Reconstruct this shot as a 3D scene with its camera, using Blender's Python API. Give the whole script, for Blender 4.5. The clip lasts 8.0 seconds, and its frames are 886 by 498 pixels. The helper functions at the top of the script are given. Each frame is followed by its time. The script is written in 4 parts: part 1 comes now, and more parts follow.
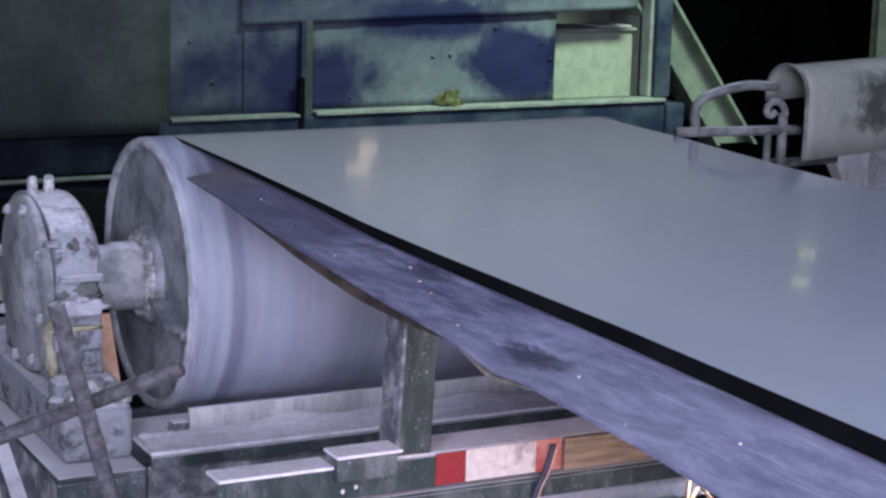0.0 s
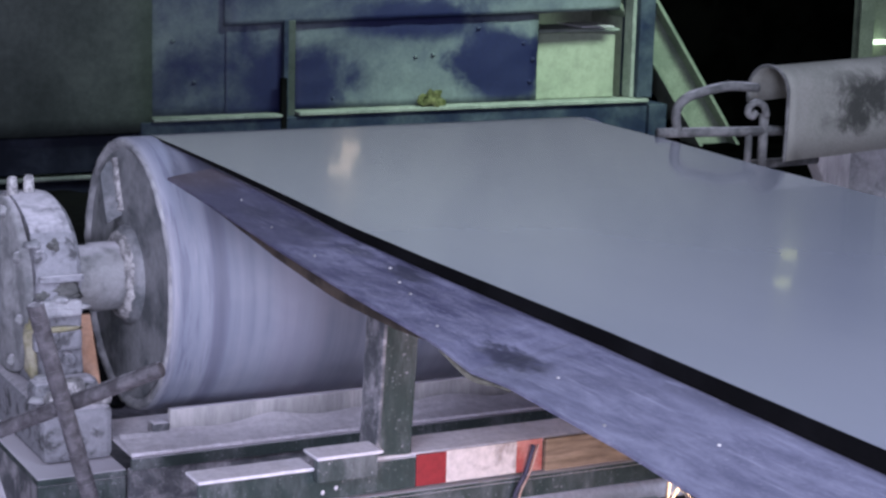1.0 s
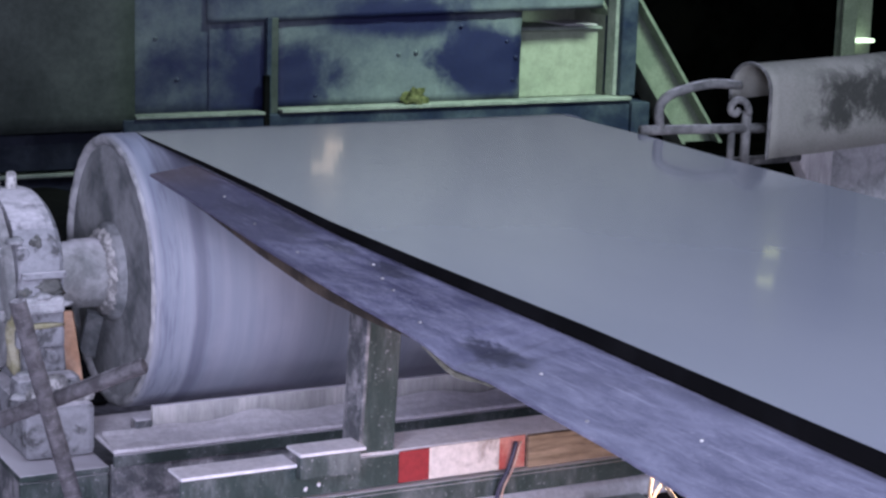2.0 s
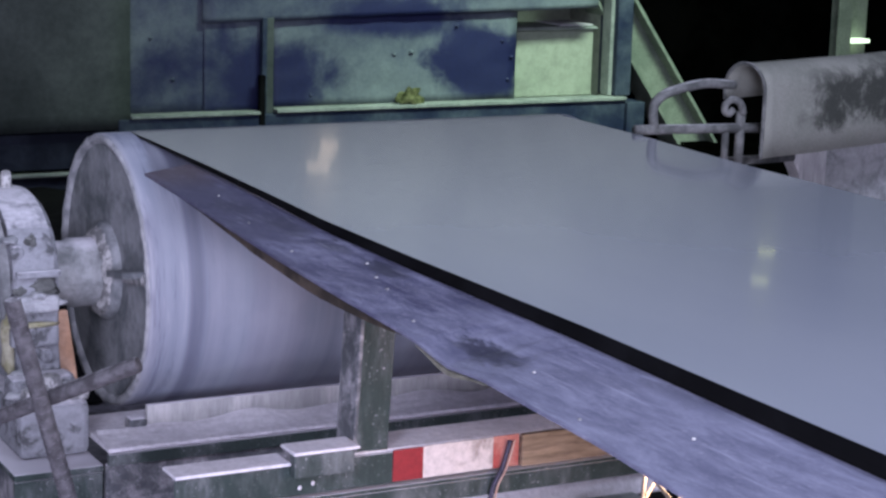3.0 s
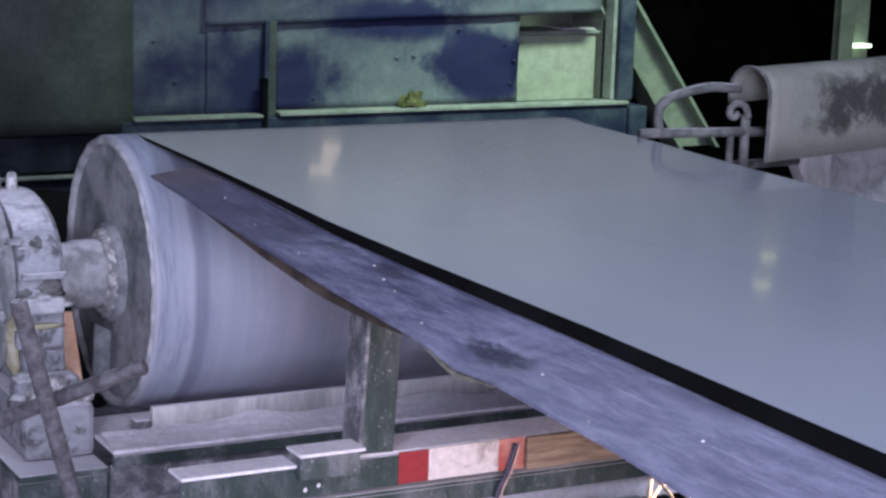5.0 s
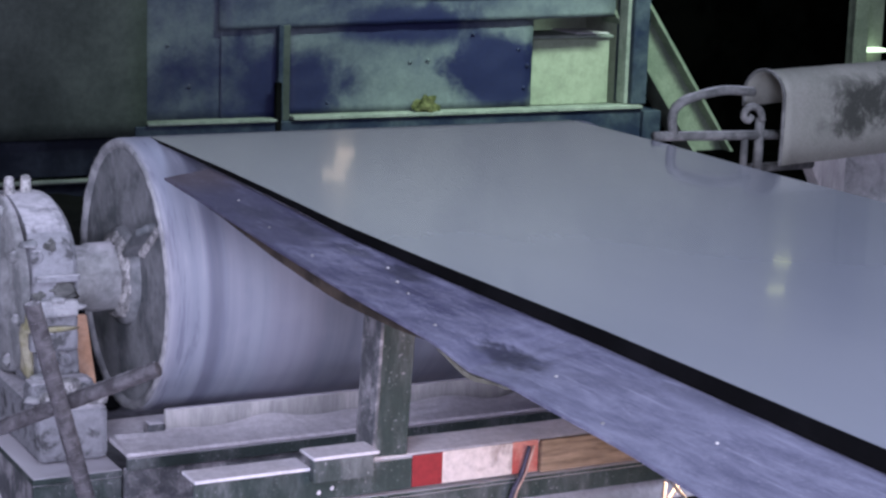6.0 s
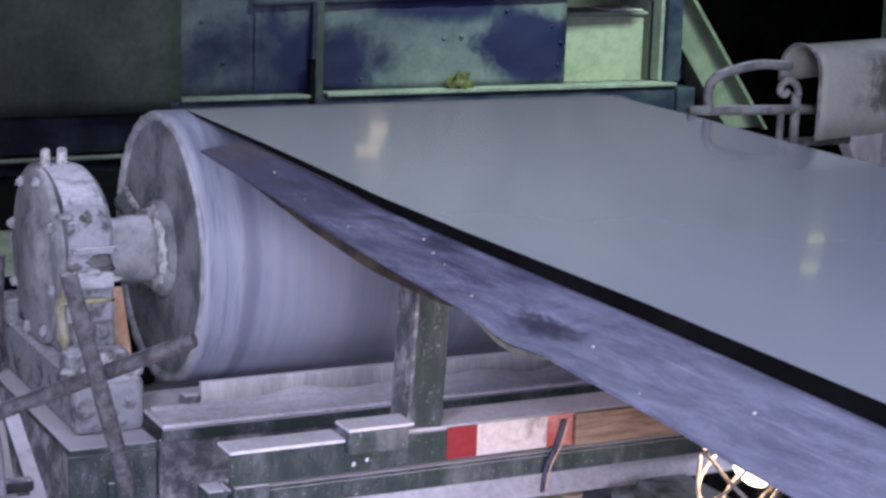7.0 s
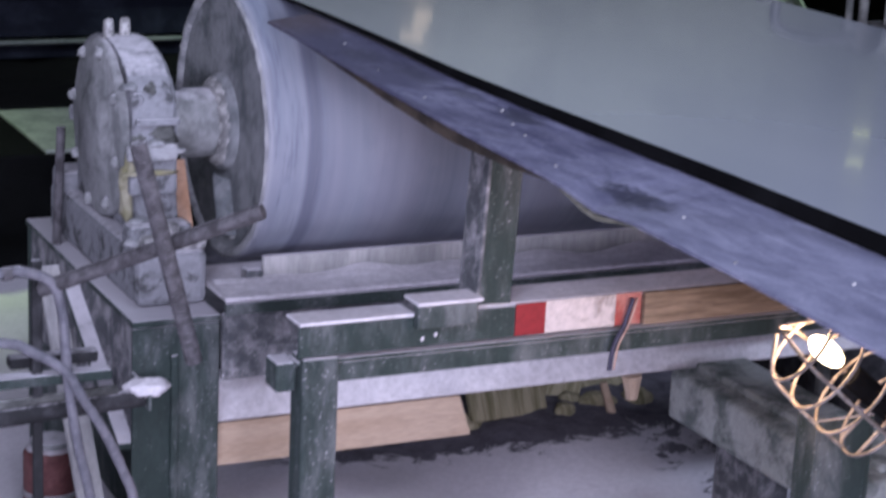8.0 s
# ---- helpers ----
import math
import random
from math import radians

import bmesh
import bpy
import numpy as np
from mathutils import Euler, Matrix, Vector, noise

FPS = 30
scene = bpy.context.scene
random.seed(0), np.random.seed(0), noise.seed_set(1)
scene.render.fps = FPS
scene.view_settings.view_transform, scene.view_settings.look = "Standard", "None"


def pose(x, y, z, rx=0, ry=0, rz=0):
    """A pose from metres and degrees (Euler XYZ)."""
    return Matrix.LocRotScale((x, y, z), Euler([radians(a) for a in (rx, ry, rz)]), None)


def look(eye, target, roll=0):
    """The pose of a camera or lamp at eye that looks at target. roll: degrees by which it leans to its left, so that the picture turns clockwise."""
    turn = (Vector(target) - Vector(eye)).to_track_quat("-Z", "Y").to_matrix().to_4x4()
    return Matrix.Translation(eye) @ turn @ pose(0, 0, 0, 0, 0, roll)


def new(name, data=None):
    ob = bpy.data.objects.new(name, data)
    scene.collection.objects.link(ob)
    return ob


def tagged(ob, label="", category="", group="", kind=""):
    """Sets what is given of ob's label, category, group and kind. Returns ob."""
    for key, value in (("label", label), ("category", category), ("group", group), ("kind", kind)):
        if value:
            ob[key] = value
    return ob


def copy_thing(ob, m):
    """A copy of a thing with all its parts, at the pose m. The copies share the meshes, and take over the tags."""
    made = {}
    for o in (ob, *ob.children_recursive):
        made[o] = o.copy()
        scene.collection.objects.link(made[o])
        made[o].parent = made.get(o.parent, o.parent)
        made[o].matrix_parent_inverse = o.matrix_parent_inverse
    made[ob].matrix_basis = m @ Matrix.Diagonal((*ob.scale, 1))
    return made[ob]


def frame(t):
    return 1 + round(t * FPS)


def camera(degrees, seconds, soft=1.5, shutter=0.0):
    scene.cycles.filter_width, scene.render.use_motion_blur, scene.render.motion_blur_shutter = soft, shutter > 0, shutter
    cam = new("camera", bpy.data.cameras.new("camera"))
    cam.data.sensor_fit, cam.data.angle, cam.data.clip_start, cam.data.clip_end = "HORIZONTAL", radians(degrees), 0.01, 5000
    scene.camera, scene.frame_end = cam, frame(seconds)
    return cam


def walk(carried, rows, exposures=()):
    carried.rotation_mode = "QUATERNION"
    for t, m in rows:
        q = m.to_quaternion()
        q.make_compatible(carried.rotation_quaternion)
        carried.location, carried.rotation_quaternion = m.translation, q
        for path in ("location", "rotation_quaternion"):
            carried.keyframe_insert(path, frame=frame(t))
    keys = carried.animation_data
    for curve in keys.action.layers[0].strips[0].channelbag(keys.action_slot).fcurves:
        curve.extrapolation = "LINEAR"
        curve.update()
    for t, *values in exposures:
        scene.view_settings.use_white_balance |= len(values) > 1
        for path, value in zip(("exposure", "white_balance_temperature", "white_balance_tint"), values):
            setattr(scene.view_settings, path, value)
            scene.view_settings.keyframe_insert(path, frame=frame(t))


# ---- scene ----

# A belt conveyor's head drum in a dusty works at night. x runs along the drum, y away past it, z up from the floor.

def eye(x, y, z, yaw, pitch, roll):
    return pose(x, y, z, 0, 0, yaw) @ pose(0, 0, 0, 90 + pitch) @ pose(0, 0, 0, 0, 0, roll)


cam = camera(25.189, 8.0, soft=2.6, shutter=0.5)
walk(cam, [
    (0.0, eye(-1.416, -4.283, 1.978, -27.022, -11.438, 1.440)),
    (0.5, eye(-1.411, -4.283, 1.979, -27.211, -11.435, 1.501)),
    (1.0, eye(-1.409, -4.281, 1.978, -27.513, -11.421, 1.582)),
    (1.5, eye(-1.410, -4.280, 1.976, -27.826, -11.444, 1.667)),
    (3.0, eye(-1.410, -4.290, 1.975, -28.141, -11.451, 1.771)),
    (3.5, eye(-1.412, -4.285, 1.972, -28.163, -11.423, 1.830)),
    (4.0, eye(-1.418, -4.287, 1.973, -28.203, -11.364, 1.910)),
    (5.5, eye(-1.421, -4.286, 1.970, -28.016, -11.287, 1.929)),
    (6.0, eye(-1.420, -4.284, 1.967, -27.732, -11.202, 1.873)),
    (6.5, eye(-1.421, -4.279, 1.966, -27.376, -11.259, 1.911)),
    (7.0, eye(-1.426, -4.283, 1.955, -26.805, -11.844, 1.875)),
    (7.5, eye(-1.438, -4.266, 1.936, -26.150, -13.115, 1.990)),
    (8.0, eye(-1.485, -4.224, 1.908, -26.107, -14.928, 2.663)),
], [(0.0, 0.0), (6.8, 0.0), (8.0, -0.08)])

# ---- light: lamps added to light the hall; only wall_lamp glints show, in the belt ----
world = bpy.data.worlds.new("world")
world.use_nodes = True
world.node_tree.nodes["Background"].inputs[0].default_value = (0.30, 0.36, 0.42, 1)
world.node_tree.nodes["Background"].inputs[1].default_value = 0.02
scene.world = world


def area_lamp(name, at, target, watts, colour, w, h, spread=180):
    d = bpy.data.lights.new(name, "AREA")
    d.shape, d.size, d.size_y, d.energy, d.color = "RECTANGLE", w, h, watts, colour
    d.spread = radians(spread)
    o = new(name, d)
    o.matrix_world = look(at, target)
    return o


# unseen fill lights, added to brighten the drum, frame and belt
area_lamp("hall_fill", (-1.25, -5.9, 1.85), (0.6, -0.4, 0.5), 268, (0.72, 0.735, 1.0), 1.2, 0.8)
area_lamp("hall_fill", (-3.0, -4.4, 3.5), (0.4, -0.6, 0.6), 190, (0.71, 0.74, 1.0), 2.0, 1.4)
area_lamp("hall_fill", (1.3, -3.6, 4.6), (0.9, -2.4, 1.3), 158, (0.66, 0.74, 1.0), 1.6, 1.0)
# unseen green fills, added to light the casing and the tank top
area_lamp("rear_fill", (4.9, 3.1, 5.2), (4.9, 6.5, 0.5), 64, (0.73, 1.0, 0.82), 2.2, 0.6, 62)
area_lamp("rear_fill", (-2.6, 3.4, 5.7), (-0.95, 2.8, 0.4), 10, (0.68, 1.0, 0.50), 0.8, 0.6, 28)
# upward fill, added so the belt mirrors a bright far wall
area_lamp("rear_fill", (6.2, 11.0, 3.6), (6.3, 12.4, 5.8), 150, (0.84, 0.94, 0.95), 9.0, 0.4)
area_lamp("wall_lamp", (3.285, 5.9, 2.345), (0.4, -0.6, 1.3), 0.019, (1.0, 0.80, 0.60), 0.10, 0.06)
area_lamp("wall_lamp", (3.265, 5.9, 2.405), (0.4, -0.6, 1.3), 0.013, (1.0, 0.80, 0.60), 0.09, 0.06)
area_lamp("wall_lamp", (3.215, 5.9, 2.465), (0.4, -0.6, 1.3), 0.025, (1.0, 0.80, 0.60), 0.13, 0.06)
area_lamp("wall_lamp", (5.97, 5.3, 3.035), (0.6, -1.6, 1.3), 0.020, (0.92, 1.0, 0.36), 0.10, 0.03)
area_lamp("wall_lamp", (5.78, 5.1, 3.155), (0.5, -1.8, 1.3), 0.020, (0.92, 1.0, 0.36), 0.10, 0.03)


# ---- materials ----
def nodes_of(name):
    m = bpy.data.materials.new(name)
    m.use_nodes = True
    nt = m.node_tree
    return m, nt, nt.nodes["Principled BSDF"]


def add(nt, kind, **inputs):
    n = nt.nodes.new(kind)
    for k, v in inputs.items():
        n.inputs[k.replace("_", " ")].default_value = v
    return n


def ramp(nt, src, lo, hi):
    r = nt.nodes.new("ShaderNodeMapRange")
    r.inputs["From Min"].default_value, r.inputs["From Max"].default_value = lo, hi
    r.interpolation_type = "SMOOTHSTEP"
    nt.links.new(src, r.inputs["Value"])
    return r.outputs[0]


def blend(nt, fac, a, b, mode="MIX"):
    m = nt.nodes.new("ShaderNodeMix")
    m.data_type, m.blend_type = "RGBA", mode
    for k, v in ((0, fac), (6, a), (7, b)):
        if hasattr(v, "default_value"):
            nt.links.new(v, m.inputs[k])
        elif k:
            m.inputs[k].default_value = (*v, 1)
        else:
            m.inputs[0].default_value = v
    return m.outputs[2]


def calc(nt, op, a, b):
    m = nt.nodes.new("ShaderNodeMath")
    m.operation = op
    for k, v in ((0, a), (1, b)):
        if hasattr(v, "default_value"):
            nt.links.new(v, m.inputs[k])
        else:
            m.inputs[k].default_value = v
    return m.outputs[0]


def coords(nt, scale=(1, 1, 1)):
    c, mp = nt.nodes.new("ShaderNodeTexCoord"), nt.nodes.new("ShaderNodeMapping")
    mp.inputs["Scale"].default_value = scale
    nt.links.new(c.outputs["Object"], mp.inputs["Vector"])
    return mp.outputs[0]


def noise_of(nt, vec, scale, detail=6, rough=0.6, distort=0.0):
    n = add(nt, "ShaderNodeTexNoise", Scale=scale, Detail=detail, Roughness=rough, Distortion=distort)
    nt.links.new(vec, n.inputs["Vector"])
    return n.outputs["Fac"]


def bumped(nt, b, height, strength, dist):
    n = add(nt, "ShaderNodeBump", Strength=strength, Distance=dist)
    nt.links.new(height, n.inputs["Height"])
    nt.links.new(n.outputs[0], b.inputs["Normal"])


def worn(name, dark, light, big=3.0, lo=0.4, hi=0.6, stretch=(1, 1, 1), rough=0.75, metal=0.0, dust=None, dust_lo=0.3, dust_hi=0.8,
         fine=60, bump=0.4, depth=0.003, spec=0.3, specks=0.0):
    """Two colours in patches, fine grain over both, and dust that has settled where the surface faces up."""
    m, nt, b = nodes_of(name)
    v = coords(nt, stretch)
    n1, n2 = noise_of(nt, v, big, 7, 0.65, 0.3), noise_of(nt, v, fine, 4, 0.7)
    col = blend(nt, ramp(nt, n1, lo, hi), dark, light)
    col = blend(nt, ramp(nt, n2, 0.25, 0.75), blend(nt, 1.0, col, (0.72, 0.72, 0.72), "MULTIPLY"), col)
    if dust:
        g, s = nt.nodes.new("ShaderNodeNewGeometry"), nt.nodes.new("ShaderNodeSeparateXYZ")
        nt.links.new(g.outputs["Normal"], s.inputs[0])
        n3 = noise_of(nt, v, big * 2.3, 5, 0.6)
        up = calc(nt, "ADD", calc(nt, "MULTIPLY", s.outputs["Z"], 0.75), calc(nt, "MULTIPLY", n3, 0.55))
        col = blend(nt, ramp(nt, up, dust_lo, dust_hi), col, dust)
    if specks:
        n4 = noise_of(nt, coords(nt), 150, 3, 0.6)
        thick = calc(nt, "MULTIPLY", ramp(nt, n4, 0.62, 0.70), ramp(nt, n1, 0.35, 0.6))
        col = blend(nt, calc(nt, "MULTIPLY", thick, specks), col, DUST)
    nt.links.new(col, b.inputs["Base Color"])
    b.inputs["Roughness"].default_value, b.inputs["Metallic"].default_value, b.inputs["Specular IOR Level"].default_value = rough, metal, spec
    bumped(nt, b, calc(nt, "ADD", n1, calc(nt, "MULTIPLY", n2, 0.5)), bump, depth)
    return m


DUST = (0.58, 0.555, 0.60)


def belt_material():
    """Smooth rubber under a wet pale film."""
    m, nt, b = nodes_of("wet_belt")
    v = coords(nt, (1.0, 0.25, 1.0))
    n1, n2 = noise_of(nt, v, 2.2, 3, 0.5), noise_of(nt, v, 90, 3, 0.6)
    col = blend(nt, ramp(nt, n1, 0.3, 0.7), (0.218, 0.232, 0.280), (0.246, 0.258, 0.303))
    nt.links.new(col, b.inputs["Base Color"])
    r = nt.nodes.new("ShaderNodeMapRange")
    r.inputs["To Min"].default_value, r.inputs["To Max"].default_value = 0.13, 0.17
    nt.links.new(n2, r.inputs["Value"])
    nt.links.new(r.outputs[0], b.inputs["Roughness"])
    b.inputs["Specular IOR Level"].default_value = 0.40
    b.inputs["Coat Weight"].default_value, b.inputs["Coat Roughness"].default_value, b.inputs["Coat IOR"].default_value = 0.45, 0.045, 1.33
    w = noise_of(nt, coords(nt, (3.0, 2.0, 1.0)), 1.3, 2, 0.4)
    bumped(nt, b, w, 0.2, 0.006)
    return m


def drum_material():
    """Polished steel shell under dust, ringed by the belt's wear."""
    m, nt, b = nodes_of("drum_shell_dusty")
    rings, soft = noise_of(nt, coords(nt, (1, 0.015, 0.015)), 17, 4, 0.55), noise_of(nt, coords(nt, (1, 0.05, 0.05)), 5, 3, 0.5)
    patch = noise_of(nt, coords(nt), 7, 5, 0.6)
    col = blend(nt, ramp(nt, rings, 0.30, 0.72), (0.190, 0.211, 0.268), (0.266, 0.286, 0.346))
    col = blend(nt, calc(nt, "MULTIPLY", ramp(nt, soft, 0.45, 0.62), 0.5), col, (0.262, 0.258, 0.315))
    col = blend(nt, calc(nt, "MULTIPLY", ramp(nt, patch, 0.45, 0.75), 0.25), col, (0.37, 0.37, 0.42))
    x = nt.nodes.new("ShaderNodeSeparateXYZ")
    nt.links.new(coords(nt), x.inputs[0])
    near = calc(nt, "ABSOLUTE", calc(nt, "SUBTRACT", calc(nt, "ADD", x.outputs["X"], calc(nt, "MULTIPLY", rings, 0.03)), 0.128), 0.0)
    col = blend(nt, calc(nt, "MULTIPLY", ramp(nt, near, 0.022, 0.006), 0.75), col, (0.12, 0.125, 0.175))
    edge = ramp(nt, calc(nt, "ADD", x.outputs["X"], calc(nt, "MULTIPLY", rings, 0.03)), 0.038, 0.020)
    col = blend(nt, calc(nt, "MULTIPLY", edge, 0.45), col, (0.40, 0.395, 0.43))
    fine = noise_of(nt, coords(nt, (1, 0.10, 0.10)), 52, 6, 0.72, 0.35)
    outer = calc(nt, "ADD", calc(nt, "MULTIPLY", ramp(nt, x.outputs["X"], 0.17, 0.03), 0.42), 0.10)
    col = blend(nt, calc(nt, "MULTIPLY", ramp(nt, fine, 0.50, 0.36), outer), col, (0.105, 0.110, 0.165))
    col = blend(nt, calc(nt, "MULTIPLY", ramp(nt, fine, 0.56, 0.68), outer), col, (0.36, 0.355, 0.41))
    nt.links.new(col, b.inputs["Base Color"])
    b.inputs["Roughness"].default_value, b.inputs["Specular IOR Level"].default_value = 0.55, 0.35
    bumped(nt, b, calc(nt, "ADD", rings, fine), 0.2, 0.002)
    return m


m_belt, m_drum = belt_material(), drum_material()
# near-black without gloss: paints the darkness of the unlit bay
m_void = worn("void_black", (0.0008, 0.0008, 0.0008), (0.002, 0.002, 0.002), rough=1.0, spec=0.0)
m_rubber = worn("black_rubber", (0.002, 0.002, 0.0025), (0.006, 0.006, 0.007), rough=0.9, spec=0.1)
m_disc = worn("drum_disc_caked", (0.12, 0.13, 0.14), (0.315, 0.318, 0.335), 9, 0.33, 0.62, rough=0.85, bump=0.6, depth=0.006)
m_disc_rim = worn("drum_rim_caked", (0.23, 0.235, 0.25), (0.43, 0.425, 0.445), 18, 0.35, 0.6, rough=0.9, bump=0.7, depth=0.006)
m_weld = worn("weld_caked", (0.22, 0.215, 0.22), (0.56, 0.54, 0.54), 40, 0.4, 0.6, rough=0.9, fine=160, bump=0.9, depth=0.006)
m_cast = worn("housing_caked", (0.085, 0.085, 0.09), (0.275, 0.275, 0.30), 17, 0.36, 0.50, rough=0.9, dust=DUST, dust_lo=0.75, dust_hi=1.1, bump=0.7, depth=0.006)
m_cover = worn("cover_caked", (0.17, 0.175, 0.18), (0.33, 0.33, 0.34), 12, 0.32, 0.6, rough=0.9, dust=DUST, dust_lo=0.75, dust_hi=1.1, bump=0.5, depth=0.004)
m_grease = worn("dry_grease", (0.28, 0.26, 0.15), (0.40, 0.37, 0.28), 20, 0.35, 0.6, rough=0.7, bump=0.6)
m_green = worn("green_paint_dusty", (0.030, 0.046, 0.042), (0.15, 0.16, 0.165), 8, 0.44, 0.70, stretch=(1.3, 1.3, 0.5), rough=0.7, dust=DUST, dust_lo=0.62, dust_hi=0.95, bump=0.35, specks=0.45)
m_mottle = worn("mottled_plate", (0.10, 0.105, 0.115), (0.42, 0.40, 0.42), 16, 0.42, 0.70, rough=0.85, dust=DUST, dust_lo=0.6, dust_hi=0.95, specks=0.8)
m_dust = worn("settled_dust", (0.68, 0.645, 0.69), (0.80, 0.76, 0.80), 7, 0.3, 0.7, rough=0.95, bump=0.5, depth=0.008)
m_board = worn("pale_board", (0.34, 0.335, 0.34), (0.52, 0.50, 0.50), 6, 0.35, 0.65, stretch=(2.4, 1, 0.35), rough=0.85, dust=DUST, dust_lo=0.7, dust_hi=1.0)
m_ply = worn("plywood", (0.50, 0.36, 0.26), (0.62, 0.47, 0.36), 3, 0.3, 0.7, stretch=(0.6, 6, 6), rough=0.7, bump=0.2)
# brown of the soft shadow below the skirt plate
m_lip_shade = worn("brown_plate_shade", (0.03, 0.022, 0.016), (0.075, 0.055, 0.042), 10, rough=0.9)
m_brass = worn("olive_bare_edge", (0.07, 0.066, 0.05), (0.20, 0.19, 0.15), 25, 0.35, 0.6, rough=0.7)


# across, along, half width, half length, strength
SMUDGES = ((-0.088, -1.96, 0.034, 0.085, 0.92), (0.002, -1.455, 0.028, 0.070, 0.80), (0.005, -1.245, 0.022, 0.060, 0.60), (0.0, -1.06, 0.028, 0.075, 0.45),
           (0.02, -1.70, 0.020, 0.060, 0.35), (-0.03, -0.86, 0.030, 0.080, 0.40), (0.035, -2.25, 0.016, 0.110, 0.35))


def strip_material():
    m, nt, b = nodes_of("worn_skirt_plate")
    long, blot, fine = noise_of(nt, coords(nt, (2.4, 0.6, 1)), 12, 10, 0.80, 0.3), noise_of(nt, coords(nt, (1.5, 0.9, 1)), 3.4, 7, 0.72, 0.4), noise_of(nt, coords(nt), 110, 4, 0.75)
    col = blend(nt, ramp(nt, long, 0.33, 0.67), (0.042, 0.041, 0.090), (0.205, 0.203, 0.285))
    col = blend(nt, calc(nt, "MULTIPLY", ramp(nt, blot, 0.54, 0.66), 0.45), col, (0.048, 0.046, 0.085))
    y2 = nt.nodes.new("ShaderNodeSeparateXYZ")
    nt.links.new(coords(nt), y2.inputs[0])
    sooty = calc(nt, "MULTIPLY", calc(nt, "MULTIPLY", ramp(nt, y2.outputs["Y"], -2.1, -1.3), 0.75), ramp(nt, blot, 0.40, 0.54))
    col = blend(nt, sooty, col, (0.050, 0.048, 0.090))
    # rubbed paler and smoother towards the loading end
    rubbed = calc(nt, "MULTIPLY", ramp(nt, y2.outputs["Y"], -1.6, -2.2), 0.36)
    col = blend(nt, rubbed, col, (0.168, 0.172, 0.222))
    # sooty bruises, the darkest beside the dent
    s = nt.nodes.new("ShaderNodeSeparateXYZ")
    nt.links.new(coords(nt), s.inputs[0])
    for cx, cy, rx, ry, amount in SMUDGES:
        dx = calc(nt, "DIVIDE", calc(nt, "ADD", calc(nt, "SUBTRACT", s.outputs["X"], cx), calc(nt, "MULTIPLY", calc(nt, "SUBTRACT", long, 0.5), 0.16)), rx)
        dy = calc(nt, "DIVIDE", calc(nt, "ADD", calc(nt, "SUBTRACT", s.outputs["Y"], cy), calc(nt, "MULTIPLY", calc(nt, "SUBTRACT", long, 0.5), 0.4)), ry)
        d = calc(nt, "ADD", calc(nt, "MULTIPLY", dx, dx), calc(nt, "MULTIPLY", dy, dy))
        col = blend(nt, calc(nt, "MULTIPLY", ramp(nt, d, 1.8, 0.1), amount), col, (0.022, 0.022, 0.040))
    scratch = noise_of(nt, coords(nt, (34, 1.1, 1)), 6, 4, 0.65, 0.6)
    col = blend(nt, calc(nt, "MULTIPLY", ramp(nt, scratch, 0.57, 0.72), 0.50), col, (0.36, 0.36, 0.44))
    gouge = noise_of(nt, coords(nt, (2.5, 22, 1)), 5, 4, 0.65, 0.8)
    col = blend(nt, calc(nt, "MULTIPLY", ramp(nt, gouge, 0.64, 0.72), 0.35), col, (0.05, 0.05, 0.08))
    y = nt.nodes.new("ShaderNodeSeparateXYZ")
    nt.links.new(coords(nt), y.inputs[0])
    rust = calc(nt, "MULTIPLY", ramp(nt, y.outputs["Y"], -0.72, -0.45), ramp(nt, blot, 0.36, 0.5))
    col = blend(nt, calc(nt, "MULTIPLY", rust, 0.6), col, (0.105, 0.075, 0.075))
    col = blend(nt, calc(nt, "MULTIPLY", ramp(nt, fine, 0.55, 0.80), 0.45), col, (0.42, 0.41, 0.47))
    nt.links.new(col, b.inputs["Base Color"])
    b.inputs["Roughness"].default_value, b.inputs["Specular IOR Level"].default_value = 0.55, 0.4
    bumped(nt, b, calc(nt, "ADD", long, fine), 0.3, 0.002)
    return m


m_strip = strip_material()
m_rebar = worn("rusted_bar", (0.055, 0.050, 0.055), (0.125, 0.117, 0.127), 30, 0.35, 0.65, rough=0.85, bump=0.6, dust=DUST, dust_lo=0.85, dust_hi=1.2)
m_pipe = worn("dusty_pipe", (0.060, 0.062, 0.060), (0.155, 0.155, 0.150), 18, 0.35, 0.65, rough=0.85, dust=(0.36, 0.355, 0.36), dust_lo=0.78, dust_hi=1.1)


